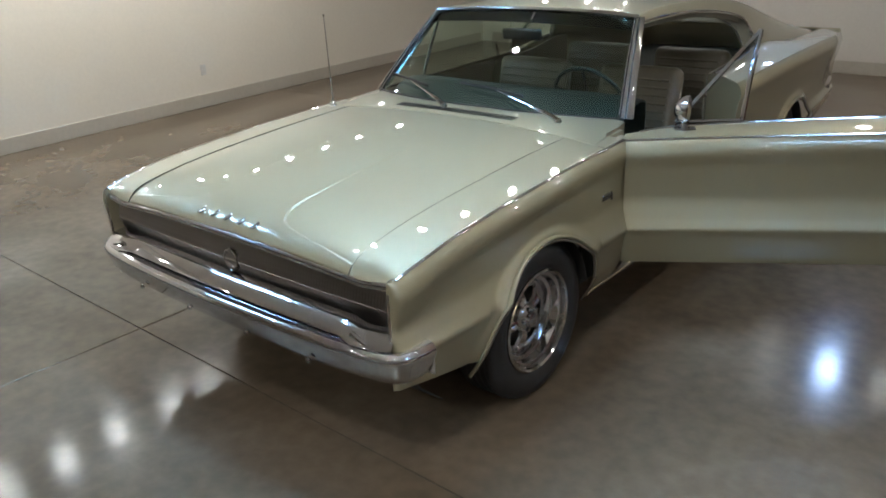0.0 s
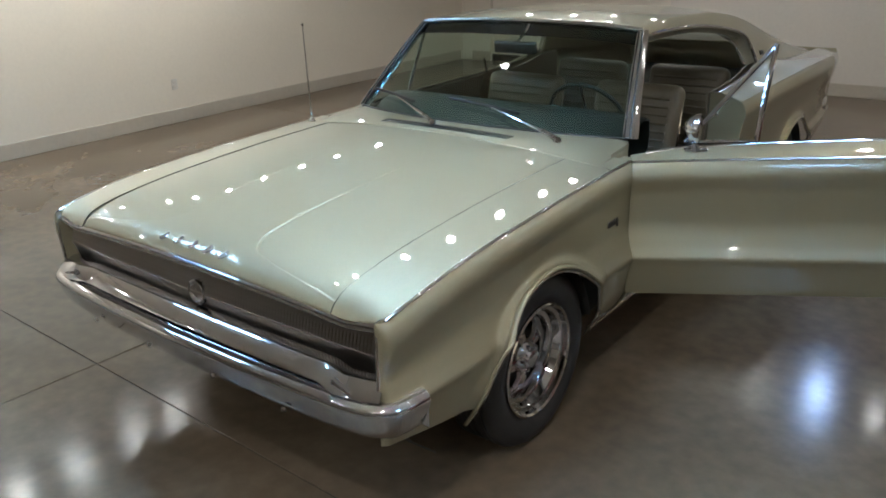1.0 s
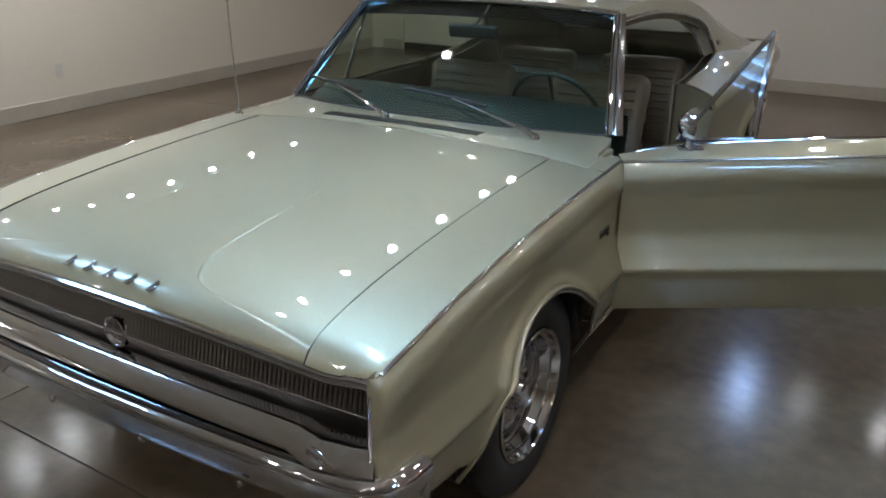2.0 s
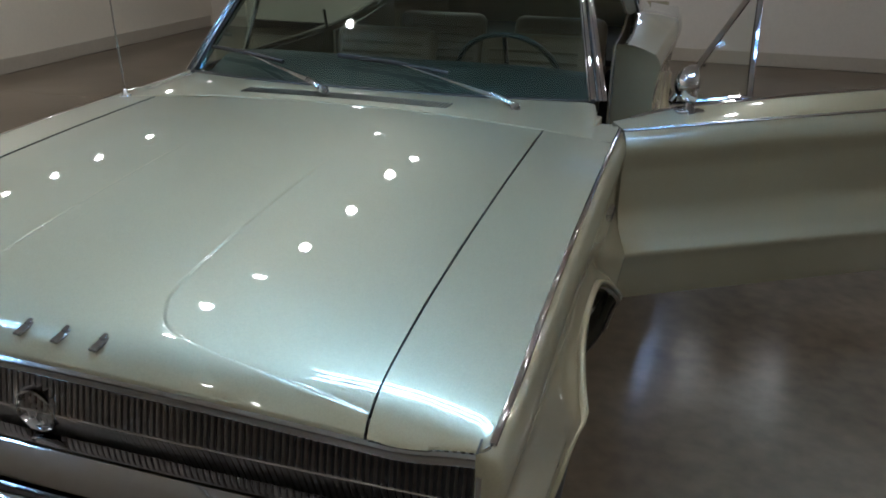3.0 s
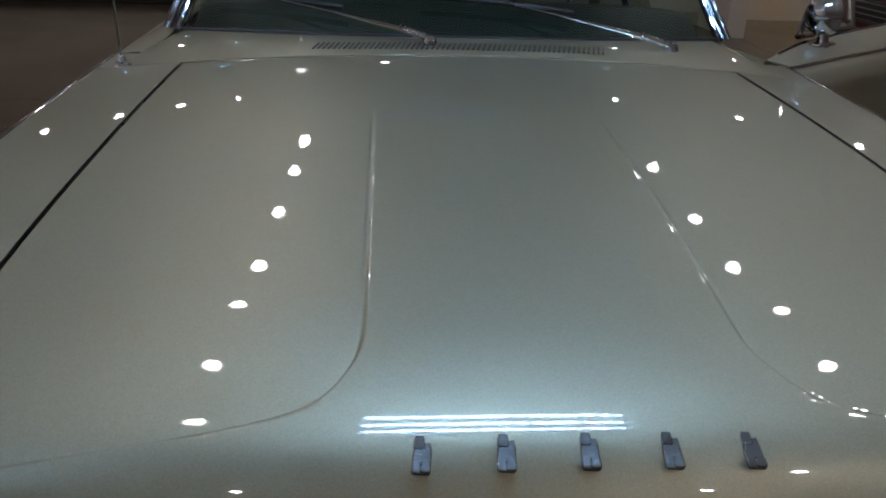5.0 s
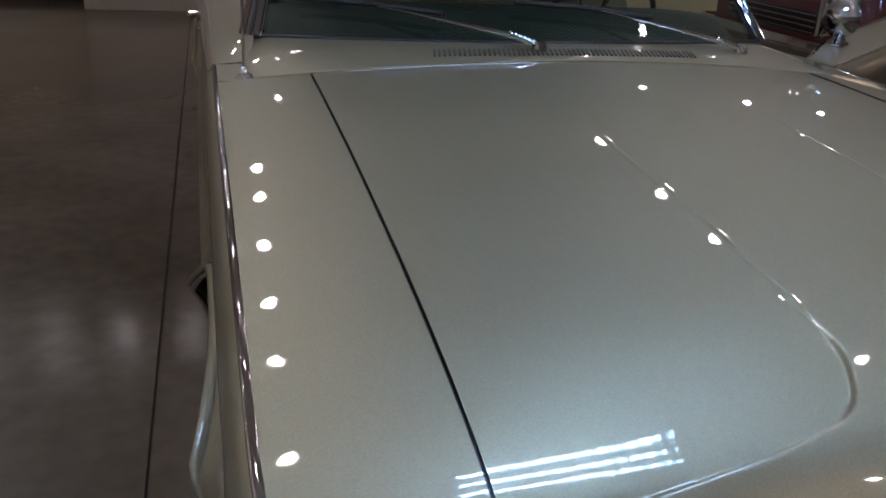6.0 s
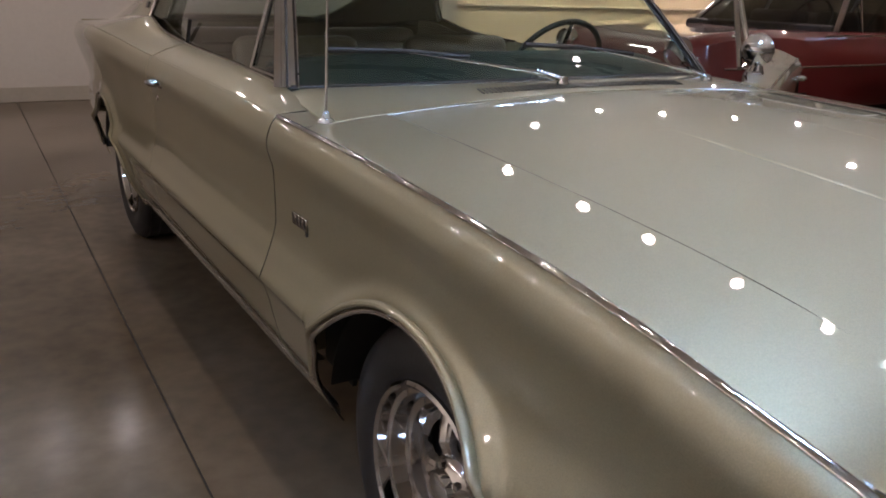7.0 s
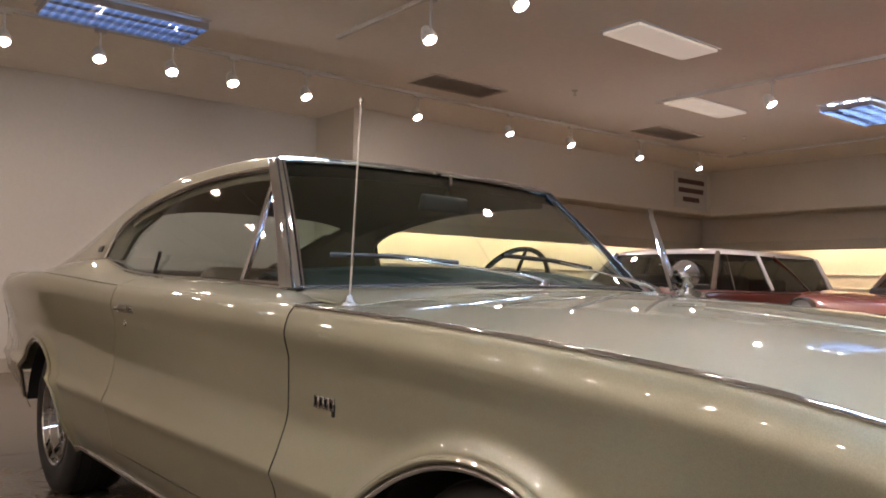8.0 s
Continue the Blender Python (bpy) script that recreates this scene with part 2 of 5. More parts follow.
def sheet(rows, flip=False, closed=False):
    """Verts and quads of a grid of points."""
    nr, nc = len(rows), len(rows[0])
    verts = [p for r in rows for p in r]
    faces = []
    for i in range(nr - 1):
        for j in range(nc if closed else nc - 1):
            k = (j + 1) % nc
            q = (i * nc + j, i * nc + k, (i + 1) * nc + k, (i + 1) * nc + j)
            faces.append(q[::-1] if flip else q)
    return verts, faces


def merge(*parts_):
    verts, faces = [], []
    for v, f in parts_:
        o = len(verts)
        verts += list(v)
        faces += [tuple(i + o for i in q) for q in f]
    return verts, faces


def mirrored(vf):
    v, f = vf
    return [(-p[0], p[1], p[2]) for p in v], [q[::-1] for q in f]


def box(x0, x1, y0, y1, z0, z1):
    v = [(x, y, z) for z in (z0, z1) for y in (y0, y1) for x in (x0, x1)]
    return v, [(0, 2, 3, 1), (4, 5, 7, 6), (0, 1, 5, 4), (2, 6, 7, 3), (0, 4, 6, 2), (1, 3, 7, 5)]


def soft_box(x0, x1, y0, y1, z0, z1, r=0.01, seg=2):
    """A box with rounded edges."""
    bm = bmesh.new()
    v, f = box(x0, x1, y0, y1, z0, z1)
    vs = [bm.verts.new(p) for p in v]
    for q in f:
        bm.faces.new([vs[i] for i in q])
    bmesh.ops.bevel(bm, geom=list(bm.edges), offset=r, segments=seg, profile=0.5, affect="EDGES")
    bm.verts.index_update()
    out = [tuple(p.co) for p in bm.verts], [tuple(p.index for p in fa.verts) for fa in bm.faces]
    bm.free()
    return out


def tube(path, r=0.01, n=8, flat=1.0, caps=True, radii=None):
    """A round or oval bar along a path of points."""
    pts = [Vector(p) for p in path]
    rows = []
    up = Vector((0, 0, 1))
    for i, p in enumerate(pts):
        d = (pts[min(i + 1, len(pts) - 1)] - pts[max(i - 1, 0)]).normalized()
        ref = up if abs(d.z) < 0.95 else Vector((0, 1, 0))
        a = d.cross(ref).normalized()
        b = a.cross(d).normalized()
        rr = radii[i] if radii else r
        rows.append([tuple(p + a * rr * math.cos(t) + b * rr * flat * math.sin(t))
                     for t in (2 * math.pi * k / n for k in range(n))])
    v, f = sheet(rows, closed=True)
    if caps:
        f = list(f) + [tuple(range(n - 1, -1, -1)), tuple(range(len(v) - n, len(v)))]
    return v, f


def lathe(profile, n=40, axis="x"):
    """A turned body: profile of (along, radius), about the x or z axis."""
    rows = []
    for k in range(n):
        c, s = math.cos(2 * math.pi * k / n), math.sin(2 * math.pi * k / n)
        rows.append([(a, r * c, r * s) if axis == "x" else (r * c, r * s, a) for a, r in profile])
    rows.append(rows[0])
    return sheet(rows, flip=(axis == "x"))


def sweep(path, section, closed=False):
    """A profile carried along a path in plan. section: (out, z) pairs, out to the right of the way."""
    rows = []
    for i, (x, y) in enumerate(path):
        a, b = path[max(i - 1, 0)], path[min(i + 1, len(path) - 1)]
        d = Vector((b[0] - a[0], b[1] - a[1])).normalized()
        rows.append([(x + d.y * o, y - d.x * o, z) for o, z in section])
    return sheet(rows)


def placed(vf, m):
    return [tuple(m @ Vector(p)) for p in vf[0]], vf[1]

# ---- the showroom ----
X0, X1, Y0, Y1 = -5.42, 11.05, -9.0, 8.06     # inner faces of the walls
XA, YA = 3.3, 7.15                             # west end and face of the display alcove
ROOM = pose(0, 0, 0, 0, 0, -1.2)              # the room stands a little askew to the car
JX, JY = -1.099, -0.652                        # saw cuts in the slab near the car


def skewed(vf):
    """The west wall does not run quite square to the saw cuts."""
    return [(x - 0.06 * y, y, z) for x, y, z in vf[0]], vf[1]


def build_room():
    # floor: slabs between saw-cut joints, each with its own edges
    xs = [X0 - 1.2, JX, JX + 4.6, JX + 9.2, X1 + 3.0]
    ys = [Y0 - 0.3, JY - 4.6, JY, JY + 4.6, Y1 + 3.0]
    g = 0.0028
    base = part("floor", box(xs[0], xs[-1], ys[0], ys[-1], -0.2, -0.005), UNDER)
    tagged(base, "worn polished brown-grey concrete floor with saw cuts", "floor", kind="structure")
    for i in range(4):
        for j in range(4):
            v, f = soft_box(xs[i] + g, xs[i + 1] - g, ys[j] + g, ys[j + 1] - g, -0.05, 0.0, 0.0015, 1)
            part("slab", (v, f, False), FLOOR, base)
    base.matrix_basis = pose(JX, JY, 0, 0, 0, -0.65) @ pose(-JX, -JY, 0)
    ceil = part("ceiling", box(X0 - 1.2, X1 + 3.0, Y0 - 0.3, Y1 + 3.0, CEIL, CEIL + 0.2), CEILING)
    tagged(ceil, "plain warm beige painted showroom ceiling", "ceiling", kind="structure")

    def wall(name, b, mat, label):
        return tagged(part(name, placed(box(*b), ROOM), mat), label, "wall", kind="structure")
    tagged(part("wall_west", skewed(box(X0 - 0.2, X0, Y0, Y1 + 2.0, 0, CEIL)), WALL), "smooth beige painted showroom side wall", "wall", kind="structure")
    wall("wall_south", (X0 - 0.2, X1 + 2.2, Y0 - 0.2, Y0, 0, CEIL), WALL, "smooth beige painted wall behind the viewer")
    wall("wall_north", (-2.25, XA, Y1, Y1 + 0.2, 0, CEIL), WALL_PALE, "pale painted rear wall behind the parked car")
    wall("wall_return", (-2.25, -2.05, Y1 + 0.2, Y1 + 0.9, 0, CEIL), WALL, "short beige wall return at the rear")
    wall("wall_recess", (X0 - 0.9, -5.55, Y1 + 0.55, Y1 + 0.9, 0, CEIL), WALL, "beige wall beside the roller door")
    wall("wall_lintel", (-5.55, -2.25, Y1 + 0.55, Y1 + 0.9, 2.9, CEIL), WALL, "beige wall above the roller door")
    # wide overhead door with its black floor seal
    door = thing("overhead_door", "wide closed beige overhead door with a black floor seal", "door", kind="structure")
    for k in range(5):
        z0 = 0.11 + k * 0.56
        part("door_panel", placed(soft_box(-5.545, -2.255, Y1 + 0.60, Y1 + 0.65, z0, z0 + 0.554, 0.006, 1), ROOM), WALL, door)
    part("floor_seal", placed(soft_box(-5.545, -2.255, Y1 + 0.585, Y1 + 0.66, 0.0, 0.105, 0.008, 1), ROOM), BLACK, door, "black rubber floor seal")
    part("backing", placed(box(-5.55, -2.25, Y1 + 0.655, Y1 + 0.9, 0.0, 2.9), ROOM), WALL, door)
    # display alcove: upper wall, fascia and washed back wall, along the north and east sides
    wall("wall_upper_north", (XA + 0.2, X1 + 0.2, YA, YA + 0.18, 2.34, CEIL), WALL, "beige upper wall above the display alcove")
    wall("wall_upper_east", (X1, X1 + 0.2, Y0, YA, 2.34, CEIL), WALL, "beige upper wall above the side alcove")
    wall("alcove_soffit_north", (XA + 0.2, X1 + 0.55, YA + 0.18, YA + 0.55, 2.34, 2.46), FASCIA, "taupe soffit above the display alcove")
    wall("alcove_soffit_east", (X1 + 0.2, X1 + 0.55, Y0, YA + 0.18, 2.34, 2.46), FASCIA, "taupe soffit above the side alcove")
    wall("fascia_north", (XA + 0.2, X1 + 0.55, YA + 0.55, YA + 0.66, 1.70, 2.46), FASCIA, "taupe painted fascia over the lit alcove")
    wall("fascia_east", (X1 + 0.55, X1 + 0.66, Y0, YA + 0.66, 1.70, 2.46), FASCIA, "taupe painted fascia over the lit side alcove")
    wall("wall_alcove_north", (XA + 0.2, X1 + 2.2, YA + 1.45, YA + 1.65, 0, CEIL), WALL, "warmly lit cream back wall of the alcove")
    wall("wall_alcove_east", (X1 + 1.45, X1 + 1.65, Y0, YA + 1.45, 0, CEIL), WALL, "warmly lit cream back wall of the side alcove")
    wall("wall_alcove_end", (XA, XA + 0.2, YA + 0.001, YA + 1.45, 0, CEIL), WALL, "beige end wall of the alcove")
    wall("alcove_lid_north", (XA + 0.2, X1 + 1.65, YA + 0.66, YA + 1.45, 2.36, 2.46), FASCIA, "taupe lid over the alcove")
    wall("alcove_lid_east", (X1 + 0.66, X1 + 1.45, Y0, YA + 0.66, 2.36, 2.46), FASCIA, "taupe lid over the side alcove")
    # proud lower band along the fascia
    tagged(part("trim", placed(soft_box(XA + 0.2, X1 + 0.53, YA + 0.53, YA + 0.547, 1.695, 1.87, 0.004, 1), ROOM), BASEBOARD), "beige band along the alcove fascia", "trim", kind="structure")
    tagged(part("trim", placed(soft_box(X1 + 0.53, X1 + 0.547, Y0, YA + 0.52, 1.695, 1.87, 0.004, 1), ROOM), BASEBOARD), "beige band along the side alcove fascia", "trim", kind="structure")
    # thin ledges on the alcove back walls
    for z in (1.02, 1.27):
        tagged(part("trim", placed(soft_box(XA + 0.2, X1 + 1.43, YA + 1.42, YA + 1.45, z, z + 0.035, 0.006), ROOM), WALL_PALE),
               "narrow cream rail along the alcove wall", "trim", kind="structure")
        tagged(part("trim", placed(soft_box(X1 + 1.42, X1 + 1.45, Y0, YA + 1.40, z, z + 0.035, 0.006), ROOM), WALL_PALE),
               "narrow cream rail along the side alcove wall", "trim", kind="structure")
    # baseboards
    for name, b in (("west", (X0, X0 + 0.014, Y0, Y1 + 0.6, 0, 0.15)), ("north", (-2.25, XA, Y1 - 0.014, Y1, 0, 0.15)),
                    ("recess", (X0 - 0.5, -5.55, Y1 + 0.536, Y1 + 0.55, 0, 0.15))):
        tagged(part("baseboard_" + name, skewed(soft_box(*b, 0.004, 1)) if name == "west" else placed(soft_box(*b, 0.004, 1), ROOM), BASEBOARD), "beige vinyl baseboard along the wall", "baseboard", kind="structure")
    # wall outlets
    for y in (-0.2, 2.9):
        o = thing("wall_outlet", "small white wall outlet plate", "outlet", at=(X0 - 0.06 * y, y, 0.42))
        part("plate", soft_box(0, 0.008, -0.036, 0.036, -0.058, 0.058, 0.003, 1), WHITE_METAL, o)
        for z in (-0.022, 0.022):
            part("socket", soft_box(0.008, 0.011, -0.016, 0.016, z - 0.014, z + 0.014, 0.001, 1), WALL_PALE, o)


build_room()


# ---- ceiling fittings ----
REAR, WEST, MID_W, MID_E, EAST = 5.96, -4.62, -1.00, 1.66, 5.62     # the lamp tracks


def build_tracks():
    runs = [("x", REAR, -5.0, 9.5), ("y", WEST, -6.0, 5.5), ("y", MID_W, -6.0, 4.9), ("y", MID_E, -6.0, 4.8), ("y", EAST, -6.0, 4.4), ("y", 9.55, -6.0, 5.9)]
    for axis, c, a, b in runs:
        t = thing("light_track", "white metal lighting track fixed under the ceiling", "light track", "ceiling tracks",
                  at=ROOM @ (Vector(((a + b) / 2, c, CEIL)) if axis == "x" else Vector((c, (a + b) / 2, CEIL))), rz=-1.2)
        h = (b - a) / 2
        e = (-h, h, -0.018, 0.018) if axis == "x" else (-0.018, 0.018, -h, h)
        part("rail", soft_box(*e, -0.055, -0.022, 0.004, 1), WHITE_METAL, t)
        for k in range(5):
            q = -h + 0.3 + (2 * h - 0.6) * k / 4
            e = (q - 0.02, q + 0.02, -0.012, 0.012) if axis == "x" else (-0.012, 0.012, q - 0.02, q + 0.02)
            part("clip", box(*e, -0.024, 0.0), WHITE_METAL, t)


build_tracks()


def spotlight_fixture(face, drop=0.245):
    f = thing("track_spotlight", "white track spotlight with a bright round lamp face", "spotlight", "track spotlights")
    part("stem", tube([(0, 0, drop), (0, 0, 0.05)], 0.011, 8), WHITE_METAL, f)
    part("adapter", soft_box(-0.05, 0.05, -0.02, 0.02, drop - 0.023, drop + 0.007, 0.004, 1), WHITE_METAL, f)
    tilt = pose(0, 0, 0, -32, 0, 0)
    part("housing", placed(lathe([(0.0, 0.052), (0.012, 0.058), (0.05, 0.055), (0.10, 0.043), (0.125, 0.030), (0.13, 0.0)], 20, "z"), tilt),
         WHITE_METAL, f)
    part("lamp_face", placed(lathe([(0.006, 0.0), (0.004, 0.026), (0.004, 0.038)], 20, "z"), tilt), face, f, "glowing lamp face")
    return f


LAMPS = [(x, REAR) for x in (-4.0, -3.2, -2.55, -1.93, -1.30, -0.70, 0.02, 0.64, 1.22, 2.00, 3.40, 4.82, 5.93, 7.39, 8.86)]
LAMPS += [(WEST, y) for y in (-4.2, -2.6, -1.2, -0.6, -0.05, 0.5, 1.12, 1.6, 2.15, 2.7, 3.3, 3.9, 4.7)]
LAMPS += [(MID_W, y) for y in (-5.4, -4.1, -2.9, -0.1, 0.42, 1.20, 1.87, 2.63, 3.38, 3.96)]
LAMPS += [(MID_E, y) for y in (-5.0, -3.6, -2.2, -0.1, 0.40, 1.08, 1.85, 2.53, 3.48)]
LAMPS += [(EAST, y) for y in (-3.0, -0.5, 1.3, 3.01)]


def lamp_kind(x, y, sgn):
    """Aim, watts and colour of a track lamp."""
    down = (0, -sgn * 0.42, -0.9)
    if x == WEST:                                  # row that washes the west wall
        return (-0.22, 0, -0.9), 15.0 if y <= 3 else 13.0, WARM
    if x == MID_E and y < -1:
        return (0, 0.75, -0.65), 58.0, WARM
    if x == MID_W:
        return down, 3.5 if y > 2 else 5.5, WARM
    if x == MID_E:
        return down, 3.0, WARM
    if x == EAST:
        return down, 60.0, WARM
    if x == 0.64:
        return (0.6, -0.45, -0.66), 60.0, (0.55, 0.70, 1.0)
    if x < 4:                                      # these turn to the rear wall
        return (0, 0.5, -0.85), 20.0, WARM
    return down, 50.0, WARM


fix_warm, fix_cool, fix_long = spotlight_fixture(LAMP_FACE), spotlight_fixture(LAMP_COOL), spotlight_fixture(LAMP_FACE, 0.315)
fix_bright = spotlight_fixture(LAMP_BRIGHT)
first = set()
for k, (x, y) in enumerate(LAMPS):
    cool = (x, y) == (0.64, REAR)
    low = x == MID_E                               # this row hangs on longer stems
    src = fix_cool if cool else fix_long if low else fix_bright if x == WEST else fix_warm
    turn = 180 if y < -1.0 else 0
    sgn = -1 if turn else 1
    z = LAMP_Z - (0.07 if low else 0)
    m = ROOM @ pose(x, y, z, 0, 0, turn)
    if src.name in first:
        copy_thing(src, m)
    else:
        src.matrix_basis = m
        first.add(src.name)
    aim, watts, colour = lamp_kind(x, y, sgn)
    spot("track_lamp", *(ROOM @ Vector((x, y + sgn * 0.006, z - 0.014))), aim, watts, colour, cone=110 if cool else 162, radius=0.10 if x == WEST else 0.07 if cool else 0.036)


def troffer(x, y, lit=True, length=1.22, width=0.61, turn=0, tubes=None):
    """A recessed ceiling light: housing, three tubes and a louvre."""
    t = thing("ceiling_troffer", "recessed ceiling light with cool tubes behind a metal louvre" if lit else
              "recessed ceiling light with a dim cream diffuser", "ceiling light", "ceiling lights", at=ROOM @ Vector((x, y, CEIL)), rz=turn - 1.2)
    a, b = length / 2, width / 2
    fr = [box(-a, a, -b, -b + 0.02, -0.012, -0.0005), box(-a, a, b - 0.02, b, -0.012, -0.0005),
          box(-a, -a + 0.02, -b + 0.02, b - 0.02, -0.012, -0.0005), box(a - 0.02, a, -b + 0.02, b - 0.02, -0.012, -0.0005)]
    part("frame", merge(*fr), WHITE_METAL, t)
    if not lit:
        part("diffuser", soft_box(-a + 0.02, a - 0.02, -b + 0.02, b - 0.02, -0.035, -0.002, 0.012, 2), PANEL, t)
        return t
    part("reflector", box(-a + 0.021, a - 0.021, -b + 0.021, b - 0.021, -0.006, -0.0008), WHITE_METAL, t)
    for k in (-1, 0, 1):
        part("tube", tube([(-a + 0.05, k * width * 0.29, -0.022), (a - 0.05, k * width * 0.29, -0.026)], 0.030, 10, flat=0.45), tubes or TUBE, t, "glowing cool white tube")
    blades = [box(-a + 0.021, a - 0.021, q - 0.003, q + 0.003, -0.09, -0.035) for q in (-b + 0.024, -width * 0.145, width * 0.145, b - 0.024)]
    blades += [box(q - 0.002, q + 0.002, -b + 0.03, b - 0.03, -0.089, -0.036) for q in np.linspace(-a + 0.024, a - 0.024, 17)]
    part("louvre", merge(*blades), LOUVRE, t)
    return t


troffer(0.08, 5.49, tubes=TUBE_DIM)
# Both side fittings are added, unseen fill light; hood streaks support the east one.
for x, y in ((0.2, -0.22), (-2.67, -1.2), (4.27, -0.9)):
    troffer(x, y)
troffer(7.79, 3.01, tubes=TUBE_MID)
troffer(3.87, 3.06, lit=False, length=1.16, width=0.42)
troffer(6.34, 4.22, lit=False, length=1.16, width=0.42)


def ceiling_vent(x, y):
    t = thing("ceiling_vent", "grey square-slatted air vent in the ceiling", "vent", "ceiling vents", at=ROOM @ Vector((x, y, CEIL)), rz=-1.2)
    a, b = 0.52, 0.24
    part("frame", merge(box(-a, a, -b, -b + 0.03, -0.014, -0.0005), box(-a, a, b - 0.03, b, -0.014, -0.0005),
                        box(-a, -a + 0.03, -b + 0.03, b - 0.03, -0.014, -0.0005), box(a - 0.03, a, -b + 0.03, b - 0.03, -0.014, -0.0005)), VENT_GREY, t)
    part("backing", box(-a + 0.03, a - 0.03, -b + 0.03, b - 0.03, -0.003, -0.0005), VENT_GREY, t)
    for k in range(9):
        q = -b + 0.055 + k * (2 * b - 0.11) / 8
        part("slat", placed(box(-a + 0.03, a - 0.03, -0.016, 0.016, -0.0012, 0.0012), pose(0, q, -0.011, 22, 0, 0)), VENT_GREY, t)


ceiling_vent(3.59, 5.48)
ceiling_vent(7.41, 5.50)


def sprinkler(x, y):
    t = thing("sprinkler", "small dark ceiling sprinkler head", "sprinkler", "sprinklers", at=(x, y, CEIL))
    part("body", lathe([(-0.06, 0.0), (-0.058, 0.022), (-0.05, 0.022), (-0.048, 0.008), (-0.012, 0.01), (-0.01, 0.03), (0, 0.032)], 14, "z"), VENT_GREY, t)


for x, y in ((4.75, 4.66), (8.42, 4.72)):
    sprinkler(x, y)


def cove_light(a, b):
    t = thing("cove_light", "hidden warm strip light behind the alcove fascia", "strip light", "alcove strip lights")
    part("tube", placed(tube([a, b], 0.02, 8), ROOM), COVE, t, "glowing warm tube")
    d = Vector(b) - Vector(a)
    m = Vector(a) + d / 2 + Vector((0, 0, 0.05))
    w, h = (abs(d.x) / 2 + 0.02, 0.03) if abs(d.x) > abs(d.y) else (0.03, abs(d.y) / 2 + 0.02)
    part("holder", placed(box(m.x - w, m.x + w, m.y - h, m.y + h, m.z - 0.02, m.z + 0.02), ROOM), WHITE_METAL, t)


for k in range(5):
    cove_light((3.75 + k * 1.52, YA + 0.85, 2.26), (5.05 + k * 1.52, YA + 0.85, 2.26))
for k in range(5):
    cove_light((X1 + 0.85, 6.5 - k * 1.75, 2.26), (X1 + 0.85, 5.0 - k * 1.75, 2.26))


def wall_sign():
    t = thing("wall_sign", "small pale wall sign with three dark lines of lettering", "sign", at=ROOM @ Vector((10.4, YA, 2.74)), rz=-1.2)
    part("plate", soft_box(-0.50, 0.50, -0.012, -0.001, -0.32, 0.32, 0.004, 1), WALL_PALE, t)
    for z, w in ((0.16, 0.40), (0.0, 0.38), (-0.16, 0.25)):
        part("bar", box(-w, w, -0.014, -0.012, z - 0.042, z + 0.042), VENT_DARK, t)


wall_sign()

# ---- the champagne fastback coupe ----
# Its front axle stands at y = 0, its nose points to -y, the driver's side is +x.
car = thing("fastback_coupe", "champagne-gold metallic sixties fastback coupe with its driver's door open", "car")

crest_z = spline((-0.81, 0.818), (-0.775, 0.828), (-0.63, 0.858), (-0.48, 0.881), (-0.2, 0.906), (0.17, 0.927), (0.6, 0.942),
                 (1.0, 0.953), (1.4, 0.962), (2.0, 0.975), (2.6, 1.004), (3.0, 1.02), (3.6, 1.012), (4.25, 0.978))
crest_x = spline((-0.81, 0.860), (-0.6, 0.868), (0.6, 0.869), (1.6, 0.872), (2.4, 0.892), (3.0, 0.916), (3.7, 0.888), (4.25, 0.80))
wide = spline((-0.81, 0.888), (-0.5, 0.905), (0.0, 0.918), (0.6, 0.92), (1.6, 0.92), (2.6, 0.918), (3.1, 0.905), (3.6, 0.872), (4.25, 0.80))
centre_z = spline((-0.83, 0.857), (-0.6, 0.904), (-0.2, 0.949), (0.2, 0.976), (0.52, 0.988), (0.7, 0.990))
AXLE_F, AXLE_R, ARCH_Z, ARCH_R = 0.012, 2.97, 0.30, 0.388
ARCH_RR = 0.395
DOOR_F, DOOR_B, SILL = 0.678, 1.945, 0.385


def side_x(y, z):
    """Half width of the body side at a height."""
    cz, cx, w = crest_z(y), crest_x(y), wide(y)
    mid = 0.53 + (cz - 0.60) * 0.45
    u = cx + 0.028                                 # rounded edge below the crest
    f = spline((0.20, w - 0.140), (0.27, w - 0.106), (0.33, w - 0.070), (0.40, w - 0.037), (0.46, w - 0.022), (0.525, w - 0.006), (0.549, w + 0.005), (0.556, w + 0.008), (0.563, w + 0.0055),
               (0.61, w - 0.014), (mid + 0.02, 0.5 * (u + w) - 0.028), (cz - 0.125, u - 0.0145), (cz - 0.092, u - 0.0060), (cz - 0.074, u - 0.0012), (cz - 0.060, u), (cz - 0.045, u - 0.0024),
               (cz - 0.030, u - 0.0074), (cz - 0.018, u - 0.0124), (cz - 0.008, cx + 0.0085), (cz, cx))
    x = f(z)
    for yc, zc, r in ((AXLE_F, ARCH_Z, ARCH_R), (AXLE_R, 0.31, ARCH_RR)):
        d = math.hypot(y - yc, z - zc) - r
        if -0.02 < d < 0.12:
            x += 0.016 * math.exp(-(max(d - 0.020, 0) / 0.026) ** 2)
    return x


